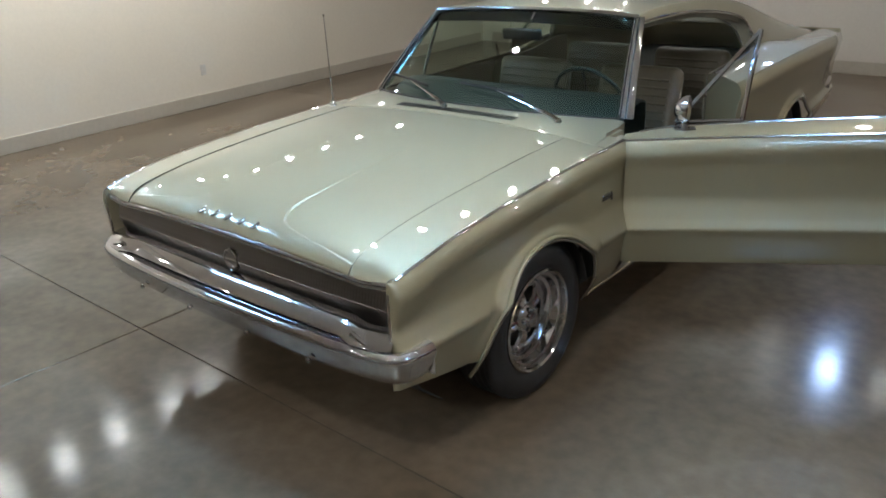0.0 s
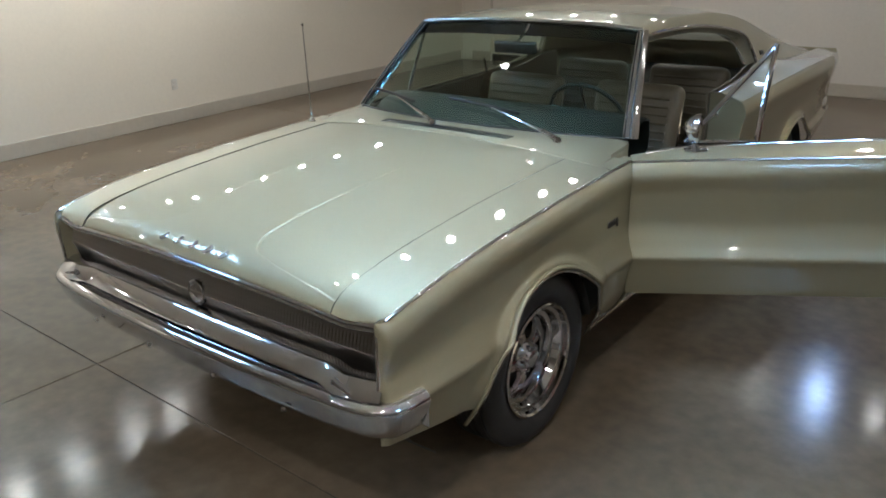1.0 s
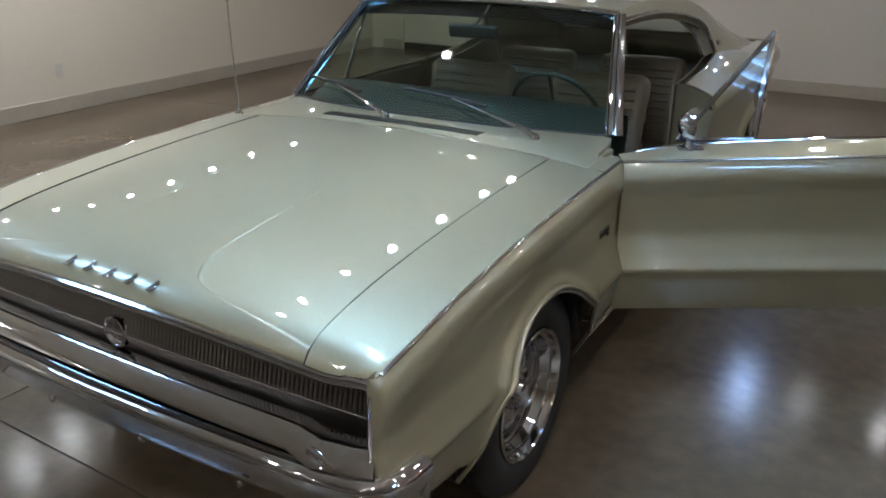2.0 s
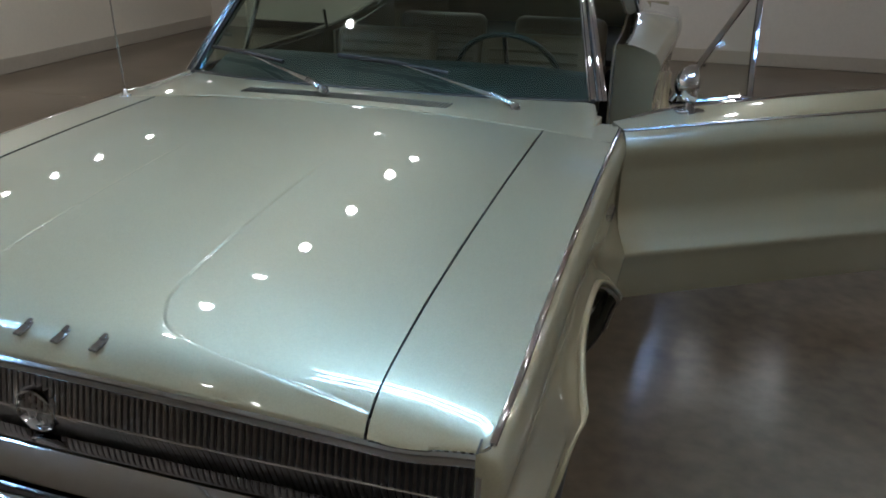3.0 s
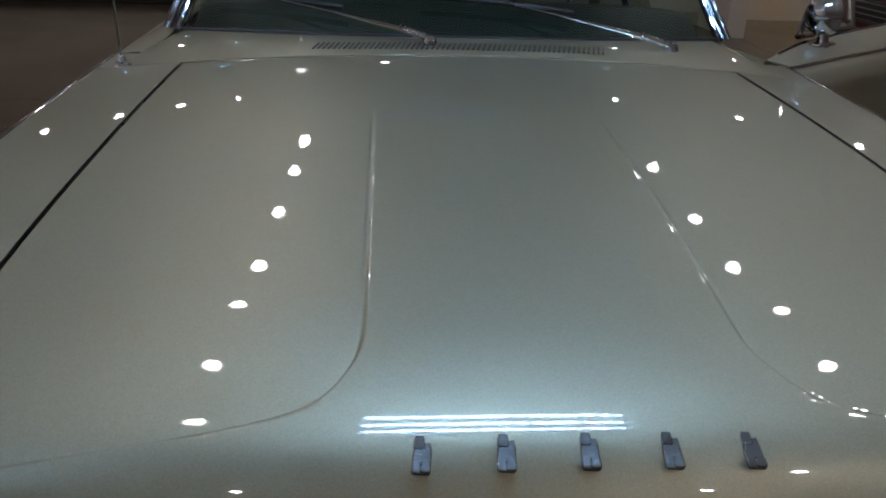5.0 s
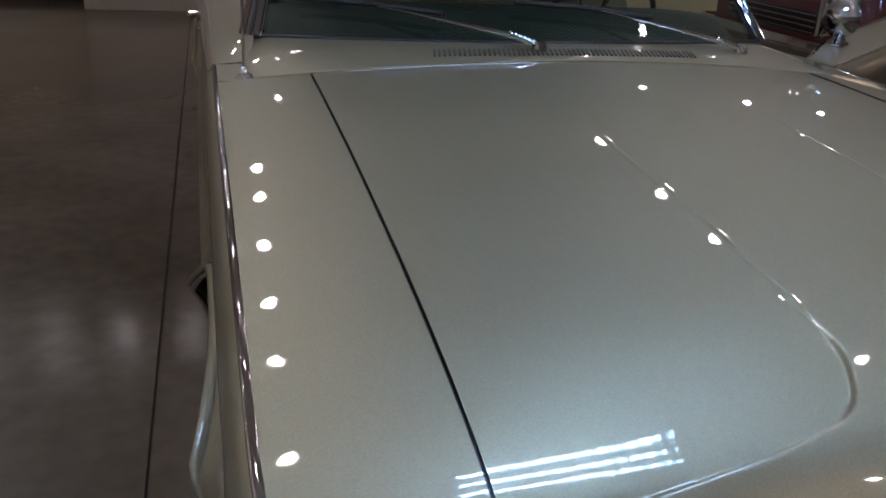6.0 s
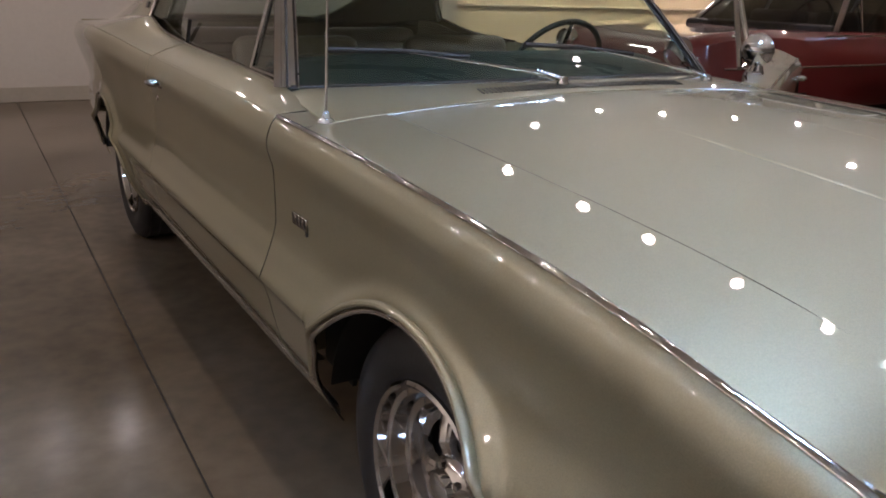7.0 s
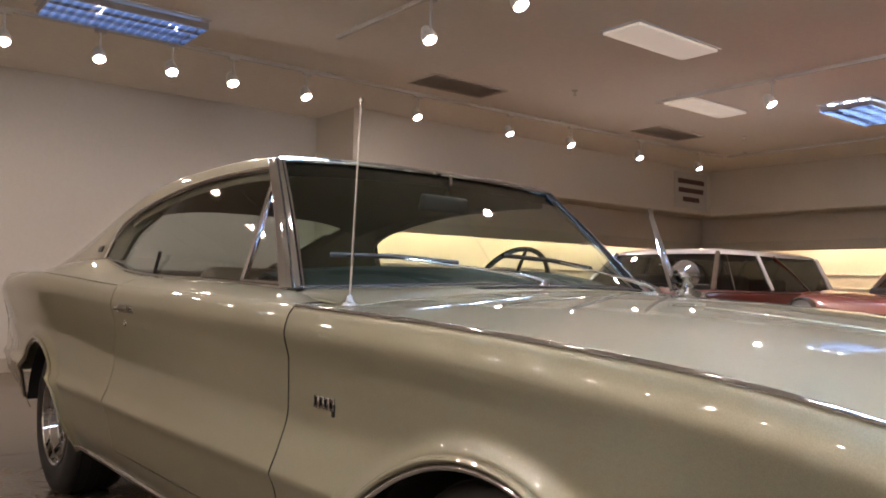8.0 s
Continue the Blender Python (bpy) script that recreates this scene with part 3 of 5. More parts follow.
def low_z(y, door=False):
    """Lower edge of the body side."""
    for yc, zc, r in ((AXLE_F, ARCH_Z, ARCH_R), (AXLE_R, 0.31, ARCH_RR)):
        if abs(y - yc) < r:
            return max(zc + math.sqrt(r * r - (y - yc) ** 2), 0.275)
    if y < AXLE_F:
        return 0.445 - 0.10 * (y + 0.81) / 0.47
    if y > AXLE_R:
        return 0.36 + 0.10 * (y - AXLE_R) / 1.28
    return 0.275


def columns(a, b, n, arch=None):
    ys = set(np.linspace(a, b, n).round(4))
    if arch:
        yc, r = arch
        ys = {y for y in ys if abs(y - yc) > r + 0.004}
        ys |= {round(yc + r * math.cos(t), 4) for t in np.linspace(0, math.pi, 37)}
        ys |= {round(yc - r - 0.002, 4), round(yc + r + 0.002, 4)}
    return [y for y in sorted(ys) if a - 1e-6 <= y <= b + 1e-6]


def side_panel(ys, z_low, rows=60, wrap=False):
    """Outer skin from the crest down, for x > 0."""
    out = []
    top_share = [0, 0.012, 0.028, 0.045, 0.065, 0.085, 0.1, 0.115, 0.13, 0.15, 0.18, 0.21]
    share = top_share + list(np.linspace(0.24, 1, rows - len(top_share)))
    cols = []
    for y in ys:
        cz, zl = crest_z(y), z_low(y)
        cols.append([(side_x(y, cz + (zl - cz) * s), y, cz + (zl - cz) * s) for s in share])
    if wrap:
        first, y0 = cols[0], ys[0]
        extra = []
        for a in (22, 45, 67, 90):
            s, c = math.sin(radians(a)), math.cos(radians(a))
            extra.append([(max(p[0] - 0.026 * (1 - c), 0.846), y0 - 0.026 * s, p[2]) for p in first])
        extra.append([(0.842, y0 - 0.026, p[2]) for p in first])
        extra.append([(0.838, y0 + 0.05, p[2]) for p in first])
        cols = extra[::-1] + cols
    return sheet(cols)


def top_height(x, y):
    """Height of hood and fender tops."""
    ax = abs(x)
    cz, zc = crest_z(y), centre_z(y)
    z = zc - (zc - cz) * (min(ax, 0.87) / 0.868) ** 2
    d = y - lip_y(ax)
    z -= 0.040 * math.exp(-max(d, 0) / 0.028) * (1 - step01(0.70, 0.86, ax) * 0.6)
    return z


def lip_y(ax):
    return -0.808 + 0.020 * (ax / 0.87) ** 2


cut_x = spline((-0.83, 0.665), (-0.776, 0.664), (0.515, 0.664))
scallop_front = spline((0.0, -0.58), (0.18, -0.62), (0.225, -0.672), (0.244, -0.698), (0.272, -0.718), (0.315, -0.731), (0.382, -0.743), (0.447, -0.751), (0.51, -0.758), (0.574, -0.765), (0.66, -0.774), (0.9, -0.795))


def scallop(x, y):
    """Depth of the two sunken outer fields of the hood."""
    ax = abs(x)
    s1, s2 = ax - 0.210, y - scallop_front(ax)
    if min(s1, s2) < -0.05:
        return 0.0
    k = 0.014
    d = -k * math.log(math.exp(-s1 / k) + math.exp(-s2 / k))
    deep = 0.0012 + 0.0100 * (1 - step01(-0.76, -0.52, y))
    groove = 0.0016 * math.exp(-((d - 0.0015) / 0.0032) ** 2) * (1 - step01(-0.10, 0.10, y)) * (1 - 0.6 * step01(0.45, 0.66, ax))
    return groove + deep * step01(-0.002, 0.005, d) * (1 - step01(-0.12, 0.16, y)) * (1 - 0.72 * step01(0.38, 0.66, ax))


def fender(side):
    ys = columns(-0.784, 0.672, 60, (AXLE_F, ARCH_R))
    skin = side_panel(ys, low_z, wrap=True)
    rows = []
    for y in list(np.linspace(-0.809, -0.70, 9)) + list(np.linspace(-0.66, 0.512, 40)):
        a, b = crest_x(y), cut_x(y) + 0.003
        n = 12
        row = []
        for k in range(n + 1):
            x = a + (b - a) * k / n
            yy = max(y, lip_y(x)) if y < -0.72 else y
            row.append((x, yy, crest_z(yy) if k == 0 else top_height(x, yy)))
        rows.append(row)
    top = sheet(rows)
    rows = []
    for y in (0.518, 0.56, 0.61, 0.676):
        a, b = crest_x(y), 0.806 - 0.02 * step01(0.53, 0.6, y)
        rows.append([(a + (b - a) * k / 4, y, crest_z(y) + 0.004 * k / 4) for k in range(5)])
    tail = sheet(rows)
    vf = merge(skin, top, tail)
    if side < 0:
        vf = mirrored(vf)
    return part("fender", (*vf, True, 50), PAINT, car, "champagne metallic front fender", thick=0.004, dark_rim=True)


for s in (1, -1):
    fender(s)


def hood():
    rows = []
    vs = list(np.linspace(0, 0.16, 80)) + list(np.linspace(0.165, 1, 120))
    half = list(np.linspace(0, 0.29, 20)) + list(np.linspace(0.295, 0.38, 38)) + list(np.linspace(0.39, 1, 50))
    xs = [-u for u in half[:0:-1]] + half
    for v in vs:
        row = []
        for u in xs:
            yf, yr = lip_y(abs(u) * 0.664), 0.514
            y = yf + (yr - yf) * v
            x = u * (cut_x(y) - 0.0028)
            row.append((x, y, top_height(x, y) - scallop(x, y) + 0.0018))
        rows.append(row)
    # front return under the lip
    under = [[(p[0], p[1] + 0.004, p[2] - 0.016) for p in rows[0]]]
    return part("hood", (*sheet(under + rows), True, 60), PAINT, car, "champagne metallic hood with two sunken fields", thick=0.007, dark_rim=True)


hood()
# black strips in the hood gaps, painting in their shade
for s in (1, -1):
    part("hood_gap_shade", tube([(s * cut_x(y), y, top_height(cut_x(y), y) - 0.0075) for y in np.linspace(-0.735, 0.512, 40)], 0.0034, 6), BLACK, car, "dark strip painting the shade in the hood gap")


def base_line(x):
    """Lower edge of the windshield in plan and height."""
    k = min(abs(x) / 0.762, 1.06) ** 2.3
    return 0.690 + 0.180 * k, 1.003 - 0.021 * k


def cowl():
    rows = []
    for k in range(9):
        t = k / 8
        row = []
        for u in np.linspace(-1, 1, 65):
            x = u * (0.803 - 0.040 * t * t)
            y1, z1 = base_line(x)
            y0 = 0.5195
            z0 = top_height(x, 0.5195)
            z1 -= 0.022 * step01(0.735, 0.79, abs(x))
            lift = 0.007 * math.sin(math.pi * t)
            row.append((x, y0 + (y1 - y0) * t, z0 + (z1 - z0) * t + lift))
        rows.append(row)
    ob = part("cowl", sheet(rows), PAINT, car, "champagne metallic cowl with louvred air vent", thick=0.004)
    for x in np.linspace(-0.36, 0.35, 58):
        y, z = 0.5195 + 0.35 * (base_line(x)[0] - 0.5195), 0.0
        z0 = top_height(x, 0.5195)
        z = z0 + 0.35 * (base_line(x)[1] - z0) + 0.007 * math.sin(math.pi * 0.35)
        part("louvre_slot", slot_mesh, GRILLE_DARK, ob, m=pose(x, y, z + 0.0012, 7, 0, -14))
    part("edge_trim", tube([(x, 0.5165, top_height(x, 0.5165) + 0.003) for x in np.linspace(-0.80, 0.80, 40)], 0.0018, 6), PAINT, ob)


slot_mesh = mesh_of("louvre_slot", *box(-0.0021, 0.0021, -0.024, 0.024, -0.0012, 0.0012), False)
slot_mesh.materials.append(GRILLE_DARK)
cowl()


# painted skirt below the cowl end in the open doorway
part("cowl_skirt", sheet([[(0.803 - 0.040 * t * t - 0.002, 0.5195 + (base_line(0.78)[0] - 0.5195) * t, z) for z in (0.972 - 0.006 * t, 0.955, 0.90)] for t in np.linspace(0.35, 1, 8)]), PAINT, car, thick=0.003)
# hinge pillars
for s in (1, -1):
    part("hinge_pillar", soft_box(0.70, 0.798, 0.684, 0.80, 0.32, 0.953, 0.006, 2) if s > 0 else soft_box(-0.798, -0.70, 0.684, 0.80, 0.32, 0.953, 0.006, 2), PAINT, car)
# body-coloured corner plates under the cowl ends
for s in (1, -1):
    v = sheet([[(s * x, y, crest_z(y) - 0.010) for x in (0.74, 0.78, 0.82, 0.858)] for y in (0.60, 0.66, 0.672, 0.76, 0.82)][:5 if s < 0 else 4], flip=s < 0)
    part("cowl_corner", v, PAINT, car, thick=0.003)


def crest_strip(side):
    path = [(side * (crest_x(y) - 0.001), y, crest_z(y) + 0.001) for y in np.linspace(-0.785, 0.668, 60)]
    part("fender_crest_trim", tube(path, 0.0066, 10, flat=0.8), CHROME, car, "chrome strip along the fender crest")


for s in (1, -1):
    crest_strip(s)


# ---- nose ----
def grille():
    g = part("grille", sheet([[(x, lip_y(abs(x)) + dy, z) for x in np.linspace(-0.845, 0.845, 41)]
                              for z, dy in ((0.80, 0.060), (0.69, 0.038), (0.60, 0.070))]), GRILLE_DARK, car, "dark charcoal full-width grille")
    n = 126
    verts = []
    for z, y in ((0.105, 0.018), (0.0, -0.006), (-0.09, 0.027)):
        verts += [(-0.0026, y, z), (0.0, y - 0.007, z), (0.0026, y, z), (0.0, y + 0.012, z)]
    faces = []
    for k in (0, 4):
        for j in range(4):
            a, b = k + j, k + (j + 1) % 4
            faces.append((a, b, b + 4, a + 4))
    faces += [(3, 2, 1, 0), (8, 9, 10, 11)]
    me = mesh_of("grille_bar", verts, faces, False)
    me.materials.append(GRILLE_BAR)
    for k in range(n):
        x = -0.838 + 1.676 * k / (n - 1)
        part("grille_bar", me, GRILLE_BAR, g, m=pose(x, lip_y(abs(x)) + 0.034, 0.690))
    part("grille_divider", tube([(x, lip_y(abs(x)) + 0.024, 0.692) for x in np.linspace(-0.838, 0.838, 41)], 0.0018, 6), GRILLE_BAR, g)
    # lip moulding under the hood edge, and across the fender tips
    lip = [(x, lip_y(abs(x)) - 0.002, top_height(x, lip_y(abs(x))) - 0.013) for x in np.linspace(-0.858, 0.858, 70)]
    part("grille_moulding", tube(lip, 0.009, 8, flat=1.3), CHROME, car, "bright chrome moulding above the grille")
    for s in (1, -1):
        part("grille_side_moulding", tube([(s * 0.848, -0.806, 0.785), (s * 0.846, -0.808, 0.70), (s * 0.842, -0.806, 0.60)], 0.006, 8), CHROME, car)
    # lower moulding with its turned-down ends
    path = [(-0.85, -0.80), (-0.80, -0.822), (-0.72, -0.838)] + [(x, lip_y(abs(x)) - 0.018) for x in np.linspace(-0.64, 0.64, 25)] \
        + [(0.72, -0.838), (0.80, -0.822), (0.85, -0.80)]
    part("lower_moulding", sweep(path, [(-0.05, 0.640), (-0.022, 0.638), (-0.012, 0.634), (0.010, 0.616), (0.026, 0.602), (0.031, 0.595), (0.026, 0.589), (-0.04, 0.584)]), CHROME, car,
         "chrome moulding below the grille")
    for s in (1, -1):
        part("parking_lamp_bezel", tube([(s * 0.70, -0.842, 0.618), (s * 0.76, -0.846, 0.600), (s * 0.82, -0.838, 0.578), (s * 0.862, -0.815, 0.560)],
                                        0.010, 8, flat=1.4), CHROME, car, "chrome slanting lamp bezel")
    # round medallion
    med = part("medallion", placed(lathe([(-0.010, 0.030), (-0.012, 0.033), (-0.020, 0.036), (-0.026, 0.040), (-0.024, 0.044), (-0.012, 0.047), (0.02, 0.047)], 32),
                                   pose(0.0, -0.762, 0.692, 0, 0, 90)), CHROME, car, "round chrome grille medallion")
    med_face = part("disc", placed(lathe([(-0.006, 0.0), (-0.004, 0.012), (0.0, 0.034)], 28), pose(0, -0.7715, 0.692, 0, 0, 90)), RED_GLASS, med, "dark red enamel disc")
    for a in (90, 210, 330):
        part("star_blade", placed(box(-0.0035, 0.0035, -0.003, 0.0, 0.004, 0.026), pose(0, -0.7765, 0.692, 0, a, 0)), GRILLE_BAR, med)


grille()

# five chrome hood blocks
for k in range(5):
    x = -0.152 + k * 0.08
    y = -0.772
    z = top_height(x, y)
    e = part("hood_emblem", merge(soft_box(-0.009, 0.009, -0.021, 0.021, 0, 0.006, 0.002, 1), soft_box(-0.009, 0.002, 0.006, 0.021, 0.004, 0.008, 0.0015, 1),
                                  soft_box(-0.001, 0.009, -0.021, -0.009, 0.004, 0.008, 0.0015, 1)),
             DARK_CHROME, car, "small dark chrome hood emblem block", m=pose(x, y, z - 0.0005, 12, 0, -6))


def bumper(name, pts, section, label):
    n = 60
    t = np.linspace(0, 1, len(pts))
    fx, fy = spline(*zip(t, [p[0] for p in pts])), spline(*zip(t, [p[1] for p in pts]))
    right = [(fx(k / n), fy(k / n)) for k in range(n + 1)]
    left = [(-x, y) for x, y in right[::-1]]
    path = left + right[1:]
    return part(name, (*sweep(path, section), True, 45), CHROME, car, label, thick=0.006)


SEC = [(-0.076, 0.574), (-0.034, 0.588), (-0.016, 0.590), (-0.002, 0.586), (0.008, 0.577), (0.013, 0.566), (0.012, 0.556), (0.006, 0.538), (0.0, 0.518),
       (-0.006, 0.498), (-0.013, 0.482), (-0.023, 0.471), (-0.040, 0.465), (-0.07, 0.463)]
fb = bumper("front_bumper", [(0.0, -0.900), (0.30, -0.894), (0.60, -0.881), (0.76, -0.866), (0.845, -0.846), (0.892, -0.812), (0.913, -0.756), (0.919, -0.69)],
            SEC, "wrap-around chrome front bumper")
for s in (1, -1):
    part("bumper_end", soft_box(-0.022, 0.022, -0.004, 0.004, -0.048, 0.058, 0.004, 2), CHROME, fb, m=pose(s * 0.899, -0.690, 0.516))
    for x in (0.18, 0.52):
        part("bumper_bolt", lathe([(-0.004, 0.0), (-0.002, 0.008), (0.004, 0.011)], 12), CHROME, fb, m=pose(s * x, -0.889, 0.479, 0, 0, 90))
part("valance", sheet([[(x, lip_y(abs(x)) + dy, z) for x in np.linspace(-0.86, 0.86, 31)] for z, dy in ((0.60, 0.02), (0.50, 0.03), (0.40, 0.09), (0.30, 0.2))]),
     UNDER, car, "dark lower valance behind the bumper", thick=0.004)


# ---- doors, quarters, sills ----
def shoulder(ys, inner_x, inner_z):
    rows = []
    for y in ys:
        a, za, b, zb = crest_x(y), crest_z(y), inner_x(y), inner_z(y)
        rows.append([(a + (b - a) * t, y, za + (zb - za) * (math.sin(t * math.pi / 2) ** 1.3)) for t in np.linspace(0, 1, 8)])
    return sheet(rows)


belt_z = spline((0.68, 0.950), (0.80, 0.965), (0.87, 0.974), (1.37, 0.996), (2.0, 1.013), (2.3, 1.032), (2.47, 1.058), (2.6, 1.082), (2.8, 1.078), (3.2, 1.045), (4.25, 0.99))
belt_x = spline((0.68, 0.79), (0.87, 0.765), (1.4, 0.752), (2.4, 0.742), (2.6, 0.735), (3.2, 0.74), (4.25, 0.68))


def door_skin():
    ys = list(np.linspace(DOOR_F, DOOR_B, 40))
    return merge(side_panel(ys, lambda y: SILL), shoulder(ys, belt_x, belt_z))


def door_handle(parent, m):
    h = part("door_handle", merge(soft_box(-0.012, 0.0, -0.055, 0.055, -0.013, 0.013, 0.006, 2), tube([(0.016, -0.062, 0.003), (0.026, -0.03, 0.005), (0.028, 0.0, 0.005),
             (0.026, 0.03, 0.005), (0.016, 0.062, 0.003)], 0.0075, 8), tube([(0.0, 0.0, 0.004), (0.026, 0, 0.004)], 0.013, 10)), CHROME, parent, "chrome door handle", m=m)
    return h


def vent_window(parent, top_s, sgn=1):
    """Quarter light in the door, in closed-door places."""
    def q(z, y):
        return (sgn * (0.746 - (z - 1.0) * 0.34), y, z)
    swing = 0.010 if sgn > 0 else 0.0      # the open door's quarter light stands a little ajar
    a = [q(0.992, 0.90), q(1.18, 1.075), q(1.362, top_s)]
    a = [(p[0] - swing * (1 - k / 2), p[1], p[2]) for k, p in enumerate(a)]
    foot = 1.175 if sgn > 0 else 1.215
    b = [q(1.362, top_s), q(1.18, (foot + top_s) / 2 - 0.003), q(0.998, foot)]
    part("vent_frame", merge(tube(a, 0.010, 8), tube(b, 0.011, 8), tube([a[0], q(1.0, foot)], 0.008, 8)), CHROME, parent,
         "chrome vent window frame")
    part("vent_pane", sheet([[a[0], b[2]], [a[1], b[1]], [a[2], b[0]]]), SIDE_GLASS, parent).visible_shadow = False
    x, y, z = q(1.1, 1.02)
    part("vent_latch", tube([(x - sgn * 0.004, y, z), (x - sgn * 0.03, y + 0.01, z)], 0.006, 8), CHROME, parent)


# black strips behind the door gaps, standing in for the shade there
for s, ends in ((1, (0.675,)), (-1, (0.675, DOOR_B + 0.004))):
    for y in ends:
        part("door_gap_shade", tube([(s * (side_x(y, z) - 0.007), y, z) for z in np.linspace(SILL - 0.05, crest_z(y) - 0.012, 30)], 0.0045, 6), BLACK, car, "dark strip painting the shade in the door gap")
# passenger door, closed
pd = part("passenger_door", mesh_of("passenger_door", *mirrored(door_skin()), True, 50), PAINT, car, "closed champagne metallic passenger door", thick=0.004, dark_rim=True)
door_handle(pd, pose(-0.905, 1.788, 0.893, 0, 0, 180))
part("key_lock", lathe([(0.0, 0.0), (0.004, 0.008), (0.0, 0.011)], 14), CHROME, pd, m=pose(-0.900, 1.80, 0.845, 0, 0, 180))
vent_window(pd, 1.245, -1)

# driver's door, swung open
HINGE = Matrix.Translation((0.862, 0.660, 0))
dd = part("driver_door", (*door_skin(), True, 50), PAINT, car, "open champagne metallic driver's door", thick=0.004,
          m=HINGE @ pose(0, 0, 0, 0, 0, -58) @ HINGE.inverted())
ys = list(np.linspace(DOOR_F + 0.004, DOOR_B - 0.004, 24))
inner = sheet([[(side_x(y, z) - d, y, z) for z, d in ((SILL + 0.002, 0.012), (SILL + 0.02, 0.075), (0.55, 0.095), (0.75, 0.095), (0.92, 0.10))]
               + [(belt_x(y) - 0.01, y, belt_z(y) - 0.004)] for y in ys], flip=True)
part("door_card", inner, VINYL, dd, "beige vinyl inner door panel")
for y in (DOOR_F + 0.003, DOOR_B - 0.003):
    zz = np.linspace(SILL + 0.003, crest_z(y) - 0.006, 16)
    jamb = sheet([[(side_x(y, z) - 0.003, y, z) for z in zz], [(side_x(y, z) - 0.09, y, z) for z in zz]], flip=(y < 1))
    part("door_edge", jamb, PAINT, dd)
door_handle(dd, pose(0.905, 1.788, 0.893))
vent_window(dd, 1.245, 1)
part("belt_trim", tube([(belt_x(y) + 0.002, y, belt_z(y) + 0.003) for y in np.linspace(0.74, DOOR_B, 24)], 0.006, 8), CHROME, dd, "chrome belt strip")
part("door_crest_trim", tube([(crest_x(y) + 0.001, y, crest_z(y) + 0.001) for y in np.linspace(DOOR_F, DOOR_B, 24)], 0.005, 8), DULL_CHROME, dd)
# round chrome door mirror
mir = part("door_mirror", placed(lathe([(0.0, 0.058), (0.004, 0.062), (0.02, 0.060), (0.042, 0.048), (0.058, 0.028), (0.064, 0.0)], 32), pose(0.79, 0.945, 1.058, 0, 0, -108)),
           CHROME, dd, "round chrome door mirror")
part("mirror_glass", placed(lathe([(0.0, 0.0), (0.0, 0.057)], 32), pose(0.79, 0.945, 1.058, 0, 0, -108)), CHROME, mir)
part("mirror_arm", tube([(0.80, 0.93, 0.975), (0.802, 0.925, 1.0), (0.798, 0.925, 1.03), (0.79, 0.93, 1.052)], 0.013, 10, radii=[0.022, 0.014, 0.012, 0.012]), CHROME, mir)
part("mirror_foot", soft_box(-0.018, 0.018, -0.045, 0.045, 0, 0.012, 0.005, 2), CHROME, mir, m=pose(0.80, 0.93, 0.972))


def quarter(side):
    ys = columns(DOOR_B + 0.008, 4.25, 70, (AXLE_R, ARCH_RR))
    skin = side_panel(ys, low_z)
    top = shoulder([y for y in np.linspace(DOOR_B + 0.008, 4.25, 60)], belt_x, belt_z)
    vf = merge(skin, top)
    if side < 0:
        vf = mirrored(vf)
    part("rear_quarter_panel", (*vf, True, 50), PAINT, car, "champagne metallic rear quarter panel", thick=0.004)


def sill(side):
    ys = list(np.linspace(AXLE_F + ARCH_R + 0.003, DOOR_B + 0.008, 30))
    ys = [y for y in ys if y > 0.672]
    rows = [[(side * side_x(y, z), y, z) for z in (SILL - 0.006, 0.35, 0.325, 0.30, 0.275)] + [(side * 0.74, y, 0.27)] for y in ys]
    rows = [[(side * 0.70, r[0][1], SILL - 0.004)] + r for r in rows]
    part("sill", (*sheet(rows, flip=side < 0), True, 40), PAINT, car, thick=0.004)
    part("sill_trim", tube([(side * (side_x(y, 0.287) + 0.003), y, 0.287) for y in np.linspace(0.455, 2.56, 40)], 0.010, 8, flat=1.2), DULL_CHROME, car, "bright sill strip")


for s in (1, -1):
    quarter(s)
    sill(s)
# painted lock pillar at the rear of the open doorway
zz = list(np.linspace(SILL, crest_z(1.953) - 0.004, 14))
part("lock_pillar", sheet([[(side_x(1.953, z) - 0.003, 1.955, z) for z in zz] + [(belt_x(1.953) + 0.01, 1.955, belt_z(1.953))], [(0.79, 1.962, z) for z in zz] + [(0.735, 1.962, belt_z(1.953))],
                           [(0.70, 1.99, z) for z in zz] + [(0.70, 1.99, belt_z(1.953) - 0.004)]]), PAINT, car, "painted rear door pillar", thick=0.002)


